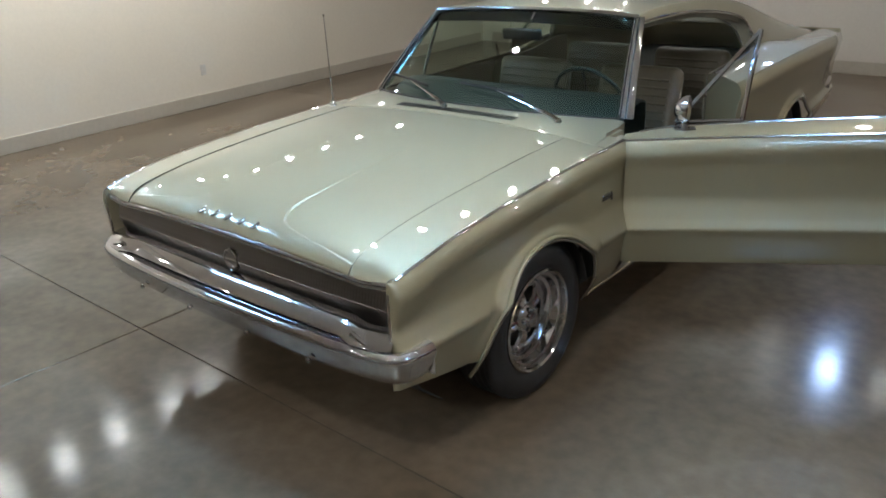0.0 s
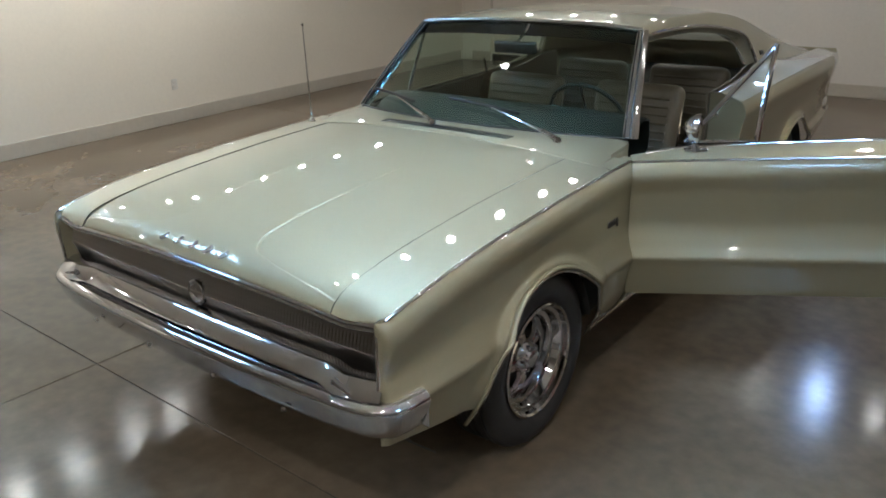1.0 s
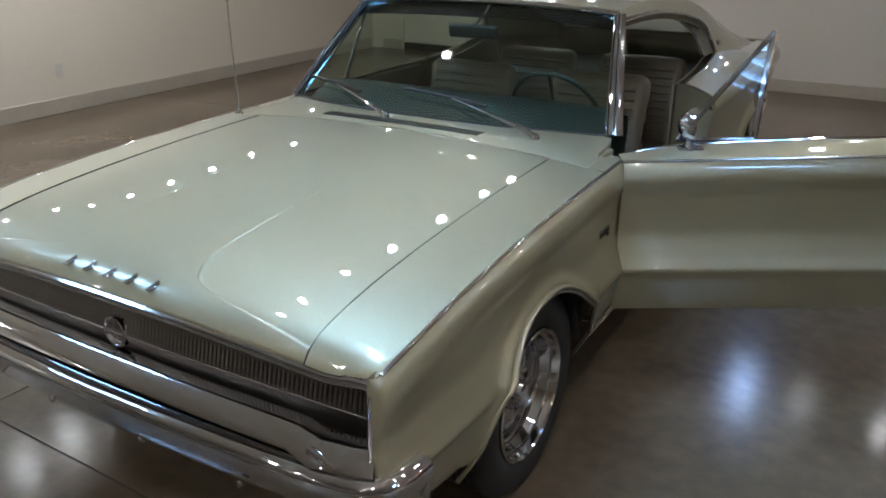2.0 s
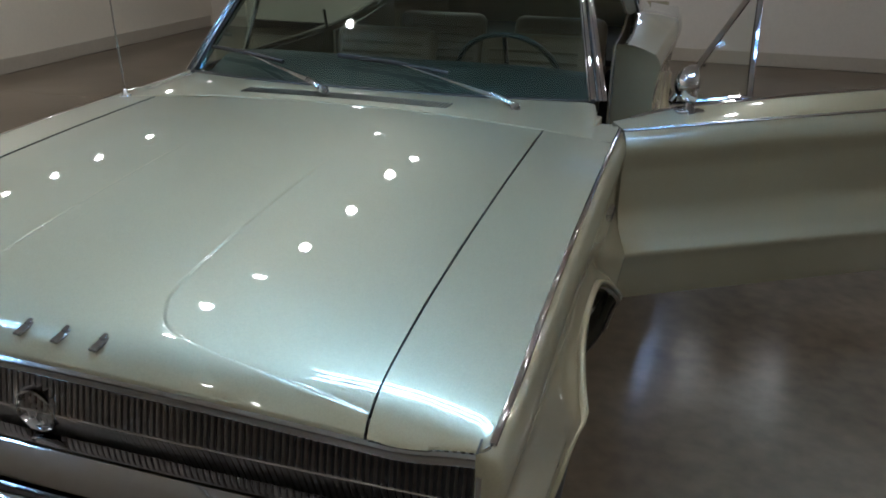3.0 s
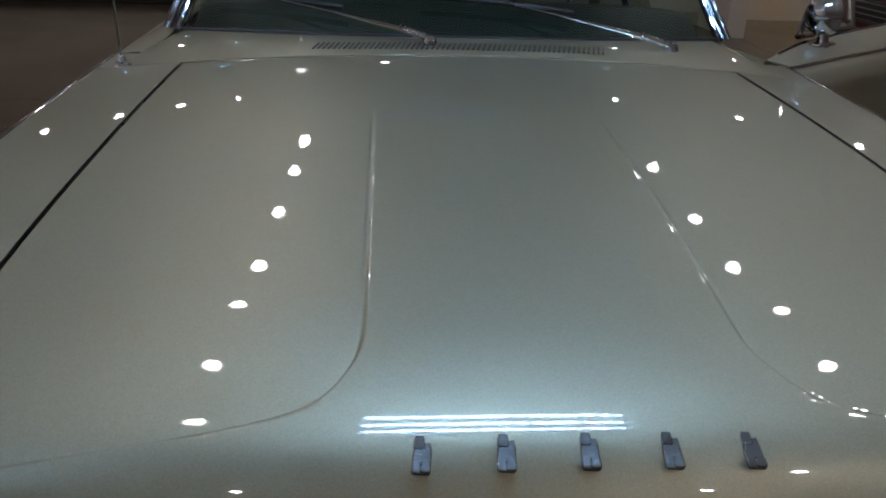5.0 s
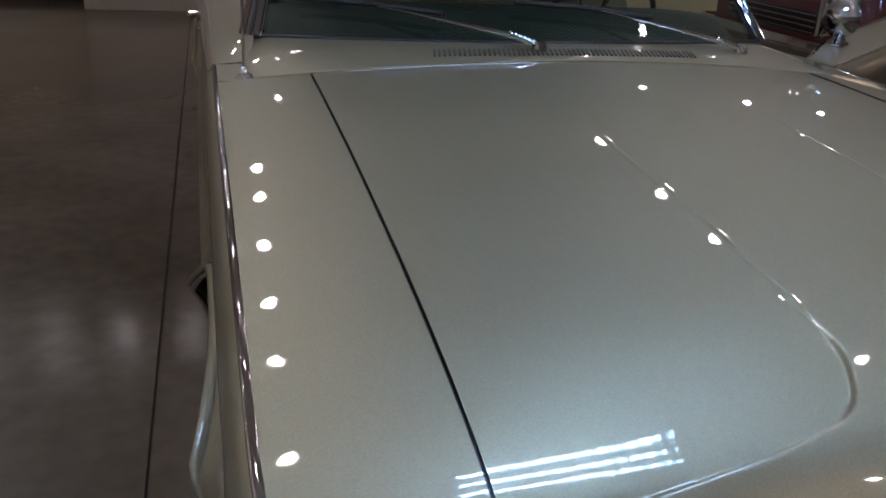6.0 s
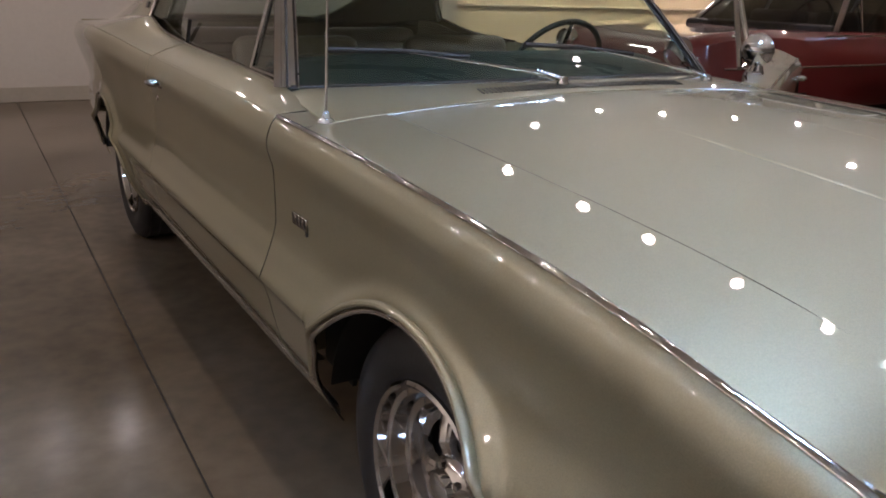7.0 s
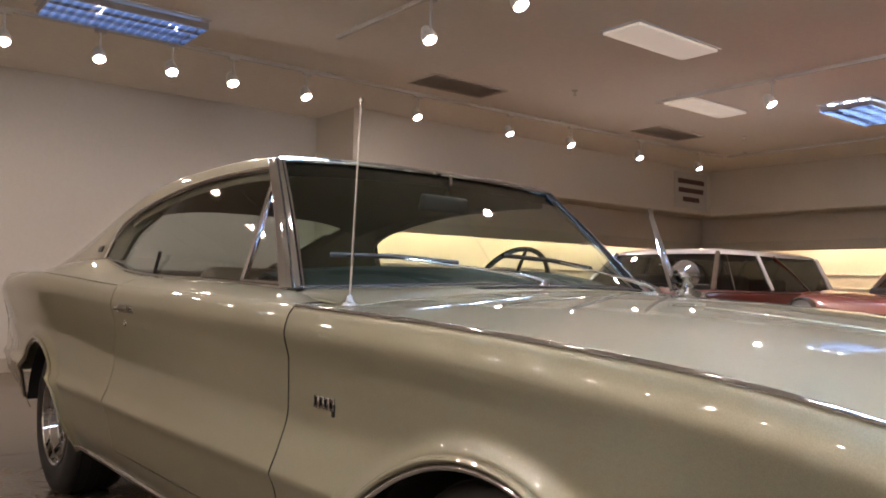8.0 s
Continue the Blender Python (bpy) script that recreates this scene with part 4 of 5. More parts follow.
def arch_trim(side, yc, zc, r):
    pts = []
    for a in np.linspace(-6, 186, 60):
        y, z = yc + (r - 0.001) * math.cos(radians(a)), zc + (r - 0.001) * math.sin(radians(a))
        if z < (0.40 if y > yc else 0.26):
            continue
        pts.append((side * (side_x(y, z) + 0.001), y, z))
    bead = [(p[0] + side * 0.001, yc + (p[1] - yc) * (1 + 0.015 / r), zc + (p[2] - zc) * (1 + 0.015 / r)) for p in pts]
    part("wheel_arch_bead", tube(bead, 0.0105, 10, flat=0.7), PAINT, car, "painted rolled wheel arch lip")
    part("wheel_arch_trim", tube(pts, 0.0065, 10), CHROME, car, "thin chrome wheel arch strip")
    rows = []
    for a in np.linspace(-10, 190, 40):
        y, z = yc + (r + 0.012) * math.cos(radians(a)), zc + (r + 0.012) * math.sin(radians(a))
        if z > 0.37:
            rows.append([(side * 0.86, y, z), (side * 0.56, y, z)])
    part("wheel_house", sheet(rows), UNDER, car)
    # inner wall of the wheel house
    arc = [radians(a) for a in np.linspace(-4, 184, 30)]
    wall_in = sheet([[(side * 0.57, yc + (r + 0.012) * math.cos(a), max(zc + (r + 0.012) * math.sin(a), 0.24)), (side * 0.57, yc + (r + 0.012) * math.cos(a), 0.24)] for a in arc])
    part("wheel_house_wall", wall_in, UNDER, car, thick=0.004)


for s in (1, -1):
    arch_trim(s, AXLE_F, ARCH_Z, ARCH_R)
    arch_trim(s, AXLE_R, 0.31, ARCH_RR)

# ---- roof and glass ----
rail_z = spline((1.245, 1.395), (1.54, 1.413), (2.03, 1.405), (2.39, 1.37), (2.73, 1.305), (3.05, 1.222), (3.5, 1.108), (3.9, 1.03), (4.25, 0.985))
crown_z = spline((1.245, 1.422), (1.54, 1.443), (2.03, 1.437), (2.39, 1.402), (2.73, 1.335), (3.05, 1.252), (3.5, 1.133), (3.9, 1.048), (4.25, 0.992))
rail_x = spline((1.245, 0.612), (2.0, 0.612), (2.6, 0.615), (3.2, 0.63), (3.8, 0.655), (4.25, 0.66))
win_top = spline((1.245, 1.362), (1.5, 1.367), (1.8, 1.360), (2.1, 1.334), (2.25, 1.313), (2.4, 1.287), (2.51, 1.258), (2.565, 1.228), (2.590, 1.18), (2.602, 1.12), (2.609, 1.084), (2.62, 1.082))
WIN_B = 2.610


def sail_x(y, z):
    """Half width of the upper side at a height."""
    rz, rx = rail_z(y), rail_x(y)
    lo, bx = belt_z(y), belt_x(y)
    if rz - lo < 0.02:
        return rx
    t = min(max((rz - z) / (rz - lo), 0), 1)
    return rx + (bx - rx) * (t ** 0.85)


def roof():
    rows = []
    ys = [1.248, 1.252, 1.257, 1.263, 1.270, 1.279, 1.29, 1.305] + list(np.linspace(1.325, 2.55, 42)) + [2.565, 2.58, 2.588, 2.594, 2.6, 2.605, 2.609, WIN_B + 0.004] + list(np.linspace(2.63, 4.24, 44))
    for y in ys:
        half = []
        for t in np.linspace(0, 1, 17):
            x = rail_x(y) * math.sin(t * math.pi / 2)
            roll = 0.013 * math.exp(-(y - 1.248) / 0.018) * (1 - (x / rail_x(y)) ** 6)
            half.append((x, y, crown_z(y) - (crown_z(y) - rail_z(y)) * (x / rail_x(y)) ** 3.2 - roll))
        lo = win_top(y) if y <= WIN_B else belt_z(y) - 0.002
        lo = min(lo, rail_z(y) - 0.006)
        side = [(sail_x(y, rail_z(y) - (rail_z(y) - lo) * t), y, rail_z(y) - (rail_z(y) - lo) * t) for t in np.linspace(0.06, 1, 12)]
        full = half + side
        rows.append([(-p[0], p[1], p[2]) for p in full[::-1]] + full[1:])
    v, f = sheet(rows)
    keep = []
    for q in f:
        c = np.mean([v[i] for i in q], axis=0)
        if 2.68 < c[1] < 3.85 and abs(c[0]) < 0.56:
            continue
        keep.append(q)
    part("roof", (v, keep, True, 40), PAINT, car, "champagne metallic fastback roof", thick=0.006)
    g = [[(x, y, crown_z(y) - (crown_z(y) - rail_z(y)) * (abs(x) / rail_x(y)) ** 3.2 - 0.008) for x in np.linspace(-0.585, 0.585, 25)] for y in np.linspace(2.65, 3.88, 22)]
    part("rear_window", sheet(g), REAR_GLASS, car, "tinted fastback rear window").visible_shadow = False
    h = [[(x, y, crown_z(y) - (crown_z(y) - rail_z(y)) * (abs(x) / rail_x(y)) ** 3.2 - 0.028 - 0.05 * (abs(x) / 0.6) ** 4) for x in np.linspace(-0.60, 0.60, 21)] for y in np.linspace(1.27, 2.64, 24)]
    part("headliner", sheet(h, flip=True), CLOTH, car, "dark cloth headliner")
    for s in (1, -1):
        rows = [[(s * 0.585, y, rail_z(y) - 0.012), (s * (sail_x(y, win_top(y)) - 0.035), y, win_top(y) + 0.004), (s * (sail_x(y, win_top(y)) - 0.022), y, win_top(y) - 0.038),
                 (s * (sail_x(y, win_top(y)) - 0.008), y, win_top(y) - 0.036), (s * (sail_x(y, win_top(y)) - 0.008), y, win_top(y) - 0.006)] for y in np.linspace(1.27, 2.50, 24)]
        part("roof_rail_trim", sheet(rows, flip=s > 0), CLOTH, car, "dark padded trim along the roof rail")
    # trim round the side windows
    for s in (1, -1):
        top = [(s * (sail_x(y, win_top(y)) + 0.003), y, win_top(y) - 0.004) for y in list(np.linspace(1.25, 2.45, 30)) + [2.49, 2.53, 2.555, 2.572, 2.583, 2.591, 2.597, 2.602, 2.607]]
        part("drip_rail", tube(top, 0.0095, 8), CHROME, car, "chrome window surround")
        low = [(s * (belt_x(y) + 0.001), y, belt_z(y) + 0.004) for y in np.linspace(2.606, 1.96 if s > 0 else 0.90, 30)]
        part("belt_moulding", tube(low, 0.006, 8), CHROME, car, "chrome belt strip")
        if s < 0:
            rows = []
            for y in list(np.linspace(1.19, 2.56, 28)) + [2.58, 2.59, 2.598, 2.604]:
                hi = win_top(y) if y > 1.25 else 1.0 + (y - 1.175) / 0.07 * 0.36
                rows.append([(s * (sail_x(max(y, 1.25), belt_z(y) + (hi - belt_z(y)) * t) - 0.006 - 0.034 * step01(1.9, 2.5, y)), y, belt_z(y) + (hi - belt_z(y)) * t) for t in (0, 0.33, 0.66, 1)])
            part("side_window", sheet(rows), SIDE_GLASS, car, "clear raised side window").visible_shadow = False
        # deep dark reveal round the rear end of the side window
        edge = [(y, win_top(y)) for y in list(np.linspace(1.9, 2.44, 14)) + [2.48, 2.515, 2.545, 2.565, 2.578, 2.588, 2.596, 2.602, 2.606]]
        rows = []
        for k, (y, z) in enumerate(edge):
            d = 0.058 * step01(2.0, 2.5, y)
            o = sail_x(y, z) - 0.002
            rows.append([(s * o, y + 0.002, z + 0.002), (s * (o - 0.022), y - 0.35 * d, z - 0.25 * d), (s * (o - 0.036), y - d, max(z - 0.6 * d, belt_z(y) - 0.004)), (s * (o - 0.05), y - d, max(z - 0.6 * d, belt_z(y) - 0.004))])
        part("window_reveal", (*sheet(rows, flip=s > 0), True, 40), CLOTH, car, "dark reveal behind the side window", thick=0.002)
        rim = [(r[2][0], r[2][1] - 0.002, r[2][2]) for r in rows[10:]]
        part("window_edge_trim", tube(rim, 0.004, 6), CHROME, car)
        # small roof pillar badge
        part("pillar_badge", soft_box(-0.003, 0.003, -0.03, 0.03, -0.014, 0.014, 0.002, 1), BLACK, car, m=pose(s * (sail_x(2.74, 1.13) + 0.003), 2.74, 1.13, 0, s * -18, 0))


roof()


def windshield():
    rows = []
    for t in np.linspace(0, 1, 15):
        row = []
        for u in np.linspace(-1, 1, 33):
            yb, zb = base_line(u * 0.762)
            xt, zt = u * 0.626, 1.406 - 0.022 * abs(u) ** 2.5
            yt = 1.246
            bulge = 0.006 * math.sin(math.pi * t)
            row.append((u * 0.762 + (xt - u * 0.762) * t, yb + (yt - yb) * t - bulge, zb + (zt - zb) * t + bulge * 0.8))
        rows.append(row)
    part("windshield", sheet(rows), GLASS, car, "green-tinted curved windshield").visible_shadow = False
    band = [[(p[0], p[1] + 0.003, p[2] - 0.003) for p in r] for r in rows[12:]]
    part("windshield_shade_band", sheet(band), SHADE_BAND, car, "dark blue shade band along the windshield top").visible_shadow = False
    top = [(p[0], p[1] - 0.004, p[2] + 0.003) for p in rows[-1]]
    part("windshield_header_trim", tube(top, 0.011, 8), CHROME, car, "chrome strip above the windshield")
    part("windshield_base_trim", tube([(p[0], p[1] - 0.006, p[2] + 0.001) for p in rows[0]], 0.007, 8), BLACK, car)
    for s in (-1, 1):
        e = [r[0] if s < 0 else r[-1] for r in rows]
        # broad bright pillar with a ribbed section
        rr = []
        for k, p in enumerate(e):
            p = Vector(p)
            sec = [(-0.012, -0.020), (-0.010, -0.006), (-0.002, 0.001), (0.005, 0.003), (0.008, -0.002), (0.012, -0.002), (0.015, 0.004), (0.023, 0.006), (0.026, 0.002),
                   (0.030, 0.004), (0.035, 0.013), (0.038, 0.022), (0.036, 0.030)]
            slim = 1 - 0.4 * k / (len(e) - 1)
            sec = [(o * slim, d) for o, d in sec]
            rr.append([(p.x + s * o, p.y + d - 0.006, p.z + 0.004 - 0.15 * max(o - 0.03, 0)) for o, d in sec])
        part("windshield_pillar", (*sheet(rr, flip=s < 0), True, 30), CHROME, car, "ribbed chrome windshield pillar", thick=0.004)
        part("pillar_groove", tube([(p[0] + s * 0.0105 * (1 - 0.4 * k / 14), p[1] - 0.0075, p[2] + 0.004) for k, p in enumerate(e)], 0.0032, 6), BLACK, car)
        part("pillar_gasket", tube([(p[0] - s * 0.014, p[1] - 0.002, p[2] + 0.003) for p in e], 0.006, 6), BLACK, car)


windshield()


# ---- wipers and antenna ----
def wiper(px, py, pz, tip, blade0, blade1):
    w = part("wiper", merge(lathe([(-0.006, 0.0), (-0.006, 0.017), (0.006, 0.018), (0.02, 0.013), (0.024, 0.0)], 16, "z")), CHROME, car, "chrome windshield wiper", m=pose(px, py, pz))
    d = Vector(tip) - Vector((px, py, pz))
    arm = [Vector((0, 0, 0.012)), d * 0.12 + Vector((0, -0.004, 0.018)), d * 0.5 + Vector((0, -0.006, 0.012)), d]
    part("arm", tube([tuple(p) for p in arm], 0.008, 8, flat=0.7, radii=[0.011, 0.012, 0.006, 0.0035]), CHROME, w)
    for k in range(6):
        q = Vector((0, 0, 0.012)).lerp(d * 0.12 + Vector((0, -0.004, 0.018)), 0.35 + k * 0.24)
        dn = d.normalized() * 0.0022
        part("rib", tube([tuple(q - dn), tuple(q + dn)], 0.0135 - k * 0.0004, 10, flat=0.75), CHROME, w)
    o = Vector((px, py, pz))
    part("blade", tube([tuple(Vector(blade0) - o), tuple((Vector(blade0) + Vector(blade1)) / 2 - o + Vector((0, -0.004, 0.006))), tuple(Vector(blade1) - o)], 0.006, 6, flat=1.3), BLACK, w, "black wiper blade")


def on_glass(x, t, lift=0.012):
    yb, zb = base_line(x)
    return (x, yb + (1.246 - yb) * t - 0.02 - lift * 0.3, zb + (1.40 - zb) * t + 0.012 + lift)


wiper(0.546, 0.654, 0.984, on_glass(0.13, 0.14), on_glass(0.30, 0.10), on_glass(-0.10, 0.17))
wiper(-0.082, 0.605, 1.000, on_glass(-0.46, 0.13), on_glass(-0.30, 0.10), on_glass(-0.66, 0.16))
ant = part("antenna", merge(lathe([(0.0, 0.0), (0.0, 0.020), (0.006, 0.018), (0.010, 0.010), (0.022, 0.007), (0.03, 0.0)], 16, "z"),
                            tube([(0, 0, 0.015), (0.003, -0.010, 0.25), (0.006, -0.018, 0.475)], 0.0024, 6, radii=[0.0034, 0.0028, 0.002]),
                            tube([(0.006, -0.018, 0.470), (0.0061, -0.0184, 0.480)], 0.005, 8)), DULL_CHROME, car, "thin chrome whip antenna", m=pose(-0.807, 0.534, 0.949))

# ---- badges on the fenders ----
for s in (1, -1):
    b = new("fender_badge")
    b.parent, b.matrix_basis = car, pose(s * (side_x(0.513, 0.736) + 0.002), 0.513, 0.736)
    for k in range(4):
        y0 = -0.042 + k * 0.021
        part("badge_block", merge(soft_box(-0.003, 0.005, y0, y0 + 0.016, -0.012, 0.012, 0.003, 2), soft_box(0.004, 0.007, y0 + 0.004, y0 + 0.012, -0.008, 0.008, 0.001, 1)), BLACK, b)
        part("badge_rim", soft_box(-0.003, 0.0035, y0 - 0.002, y0 + 0.018, -0.014, 0.014, 0.001, 1), DULL_CHROME, b)
    part("badge_foot", soft_box(-0.003, 0.004, s * 0.0395 - 0.0045, s * 0.0395 + 0.0045, -0.026, 0.004, 0.002, 1), BLACK, b)


# ---- wheels ----
def wheel(side, y, z, face, width, r):
    w = new("wheel")
    w.parent, w.matrix_basis = car, pose(side * face, y, z, 0, 0, 0 if side > 0 else 180)
    R = 0.212
    ty = [(-width + 0.03, R + 0.01), (-width + 0.005, R + 0.05), (-width, r - 0.05), (-width + 0.012, r - 0.015), (-width + 0.035, r), (-width / 2, r + 0.002),
          (-0.035, r), (-0.012, r - 0.015), (0.0, r - 0.05), (-0.002, r - 0.075), (-0.006, R + 0.03), (-0.016, R + 0.006), (-0.03, R)]
    t = part("tyre", (*lathe(ty, 64), True, 50), RUBBER, w, "black rubber tyre")
    for k in range(5):
        rr = r + 0.0015
        x = -0.045 - k * (width - 0.09) / 4
        part("tread_groove", lathe([(x - 0.004, rr - 0.004), (x - 0.004, rr + 0.0012), (x + 0.004, rr + 0.0012), (x + 0.004, rr - 0.004)], 48), BLACK, t)
    rim = part("rim", (*lathe([(-0.028, R + 0.008), (-0.008, R + 0.007), (-0.004, R), (-0.010, R - 0.007), (-0.030, R - 0.012), (-0.034, R - 0.024), (-0.062, R - 0.034),
                               (-0.066, R - 0.050), (-0.09, R - 0.056), (-0.094, 0.13), (-0.086, 0.128)], 64), True, 30), CHROME, w, "deep chrome wheel rim")
    part("rim_back", lathe([(-0.112, 0.0), (-0.112, 0.16)], 40), BLACK, w)
    part("hub", (*lathe([(-0.028, 0.0), (-0.030, 0.022), (-0.036, 0.034), (-0.050, 0.040), (-0.060, 0.055), (-0.074, 0.066), (-0.10, 0.07)], 40), True, 30), CHROME, rim, "chrome hub centre")
    for k in range(5):
        a = 72 * k + 20
        rows = []
        for rad, half, out in ((0.052, 0.020, -0.066), (0.085, 0.024, -0.060), (0.115, 0.029, -0.070), (0.148, 0.040, -0.088)):
            rows.append([(out - 0.020, -half, rad), (out - 0.004, -half * 0.82, rad), (out, -half * 0.45, rad), (out - 0.007, 0.0, rad), (out, half * 0.45, rad),
                         (out - 0.004, half * 0.82, rad), (out - 0.020, half, rad)])
        part("spoke", placed(sheet(rows), pose(0, 0, 0, a, 0, 0)), CHROME, rim)
        part("wheel_nut", placed(lathe([(-0.044, 0.0), (-0.046, 0.008), (-0.064, 0.009)], 6), pose(0, 0.047 * math.sin(radians(a + 36)), 0.047 * math.cos(radians(a + 36)))), CHROME, rim)
    part("valve", tube([(-0.03, 0.0, R - 0.03), (-0.012, 0.0, R - 0.036)], 0.004, 6), BLACK, rim)


wheel(1, 0.035, 0.334, 0.862, 0.215, 0.334)
wheel(-1, 0.005, 0.328, 0.850, 0.215, 0.328)
wheel(1, 2.97, 0.346, 0.836, 0.27, 0.346)
wheel(-1, 2.97, 0.346, 0.836, 0.27, 0.346)

# ---- under the car, tail ----
part("chassis", merge(box(-0.55, 0.55, -0.5, 4.05, 0.25, 0.50), box(-0.70, 0.70, 0.46, 2.5, 0.255, 0.30), box(-0.55, 0.55, -0.70, 0.48, 0.42, 0.77)), UNDER, car)
part("tail_panel", sheet([[(u * side_x(4.25, z), 4.252, z) for u in np.linspace(-1, 1, 9)] for z in np.linspace(0.44, 0.998, 8)]), PAINT, car, thick=0.004)
part("rear_bumper", (*sweep([(0.80, 3.93), (0.805, 4.10), (0.78, 4.24), (0.66, 4.31), (0.0, 4.33), (-0.66, 4.31), (-0.78, 4.24), (-0.805, 4.10), (-0.80, 3.93)],
                            [(-0.05, 0.66), (0.0, 0.665), (0.014, 0.63), (0.014, 0.56), (0.0, 0.52), (-0.05, 0.51)]), True, 40), CHROME, car, "chrome rear bumper", thick=0.005)
for s in (1, -1):
    part("tail_pipe", tube([(s * 0.45, 3.7, 0.26), (s * 0.46, 4.30, 0.25)], 0.03, 14), DULL_CHROME, car)

# ---- interior ----
part("cabin_floor", merge(box(-0.70, 0.70, 0.55, 2.55, 0.30, 0.335), box(-0.68, 0.68, 0.47, 0.55, 0.30, 0.93), box(-0.13, 0.13, 0.56, 2.5, 0.335, 0.45)), CARPET, car, "dark carpet")
rows = []
for t, (y, z) in enumerate(((0.74, 0.957), (0.84, 1.006), (0.94, 1.046), (1.01, 1.056), (1.05, 1.040), (1.06, 0.97), (1.04, 0.82), (1.0, 0.70))):
    rows.append([(x, y + 0.10 * (abs(x) / 0.72) ** 2.2, z - 0.03 * (abs(x) / 0.73) ** 4) for x in np.linspace(-0.73, 0.73, 21)])
dash = part("dashboard", (*sheet(rows), True, 40), DASH, car, "dark green padded dashboard", thick=0.01)
for x in (0.26, 0.36, 0.46, 0.56):
    part("gauge", lathe([(0.0, 0.046), (0.008, 0.05), (0.012, 0.046), (0.002, 0.0)], 20), CHROME, dash, m=pose(x, 1.085, 0.90, 0, 0, 90))
hubm = pose(0.385, 1.225, 0.966, -62, 0, 0)
ring = [tuple(hubm @ Vector((0.2 * math.cos(a), 0.2 * math.sin(a), 0))) for a in np.linspace(0, 2 * math.pi, 41)]
sw = part("steering_wheel", tube(ring, 0.0100, 8, caps=False), DASH, car, "thin-rimmed steering wheel")
part("column", tube([tuple(hubm @ Vector((0, 0, 0.02))), tuple(hubm @ Vector((0, 0, -0.30)))], 0.03, 12), DASH, sw)
for a in (200, 270, 340):
    part("wheel_spoke", tube([tuple(hubm @ Vector((0.03 * math.cos(radians(a)), 0.03 * math.sin(radians(a)), 0.0))), tuple(hubm @ Vector((0.2 * math.cos(radians(a)), 0.2 * math.sin(radians(a)), 0)))],
                             0.010, 8, flat=0.5), DULL_CHROME, sw)
part("horn_pad", placed(lathe([(0.03, 0.0), (0.026, 0.03), (0.0, 0.045)], 20, "z"), hubm), DASH, sw)
rv = part("rear_view_mirror", soft_box(-0.115, 0.115, -0.014, 0.014, -0.03, 0.03, 0.012, 3), BLACK, car, "interior rear-view mirror", m=pose(0.0, 1.172, 1.288, 12, 0, 6))
part("mirror_pane", soft_box(-0.108, 0.108, 0.0141, 0.016, -0.026, 0.026, 0.0006, 1), CHROME, rv)
part("mirror_stem", tube([(0, 0.0, 0.02), (0.05, 0.03, 0.07), (0.06, 0.05, 0.10)], 0.007, 8), CHROME, rv)


def bucket_seat(x, y, back_h, w=0.25):
    s = new("bucket_seat")
    s.parent, s.matrix_basis = car, pose(x, y, 0.335)
    s["label"] = "ribbed beige vinyl bucket seat"
    part("cushion", soft_box(-w, w, -0.26, 0.24, 0.08, 0.25, 0.05, 3), VINYL, s)
    part("seat_base", soft_box(-w + 0.03, w - 0.03, -0.2, 0.2, 0.0, 0.09, 0.01, 1), BLACK, s)
    lean = pose(0, 0.24, 0.2, -14, 0, 0)
    b = part("backrest", placed(soft_box(-w, w, -0.055, 0.06, 0.0, back_h, 0.05, 3), lean), VINYL, s)
    for k in range(9):
        z = 0.10 + k * (back_h - 0.18) / 8
        part("rib", placed(tube([(-w + 0.05, -0.056, z), (0, -0.060, z), (w - 0.05, -0.056, z)], 0.009, 6), lean), VINYL, b)
    part("side_strip", placed(tube([(w - 0.004, 0.0, 0.06), (w + 0.004, 0.0, back_h * 0.5), (w - 0.01, 0.0, back_h - 0.05)], 0.006, 6), lean), CHROME, s, "chrome seat edge strip")


for x in (-0.36, 0.36):
    bucket_seat(x, 1.50, 0.53)
    bucket_seat(x * 0.92, 2.28, 0.52)
part("quarter_glass_seal", tube([(-0.742, 1.985, 1.010), (-0.738, 1.968, 1.055), (-0.734, 1.948, 1.102)], 0.007, 6), BLACK, car, "black rubber seal of the quarter glass")
part("console", soft_box(-0.085, 0.085, 1.0, 2.4, 0.42, 0.56, 0.02, 2), DASH, car)
part("rear_shelf", box(-0.66, 0.66, 2.62, 4.1, 0.80, 0.83), CARPET, car, "dark cargo floor")
for s in (1, -1):
    part("rear_side_trim", sheet([[(s * (belt_x(y) - 0.05), y, z) for z in (0.34, 0.7, belt_z(y) - 0.01)] for y in np.linspace(DOOR_B + 0.02, 2.75, 12)], flip=s > 0), VINYL, car, thick=0.01)
    part("kick_panel", sheet([[(s * 0.76, y, z) for z in (0.30, 0.6, 0.94)] for y in (0.5, 0.6, 0.67)]), DASH, car, thick=0.01)
part("passenger_door_card", sheet([[(-(side_x(y, z) - 0.09), y, z) for z in (0.40, 0.6, 0.8)] + [(-(belt_x(y) - 0.01), y, belt_z(y) - 0.01)] for y in np.linspace(DOOR_F, DOOR_B, 12)]), VINYL, pd, thick=0.005)


# ---- other cars on display ----
DARK_GLASS = glass_pane("dark_car_glass", (0.25, 0.27, 0.265), 1.5)


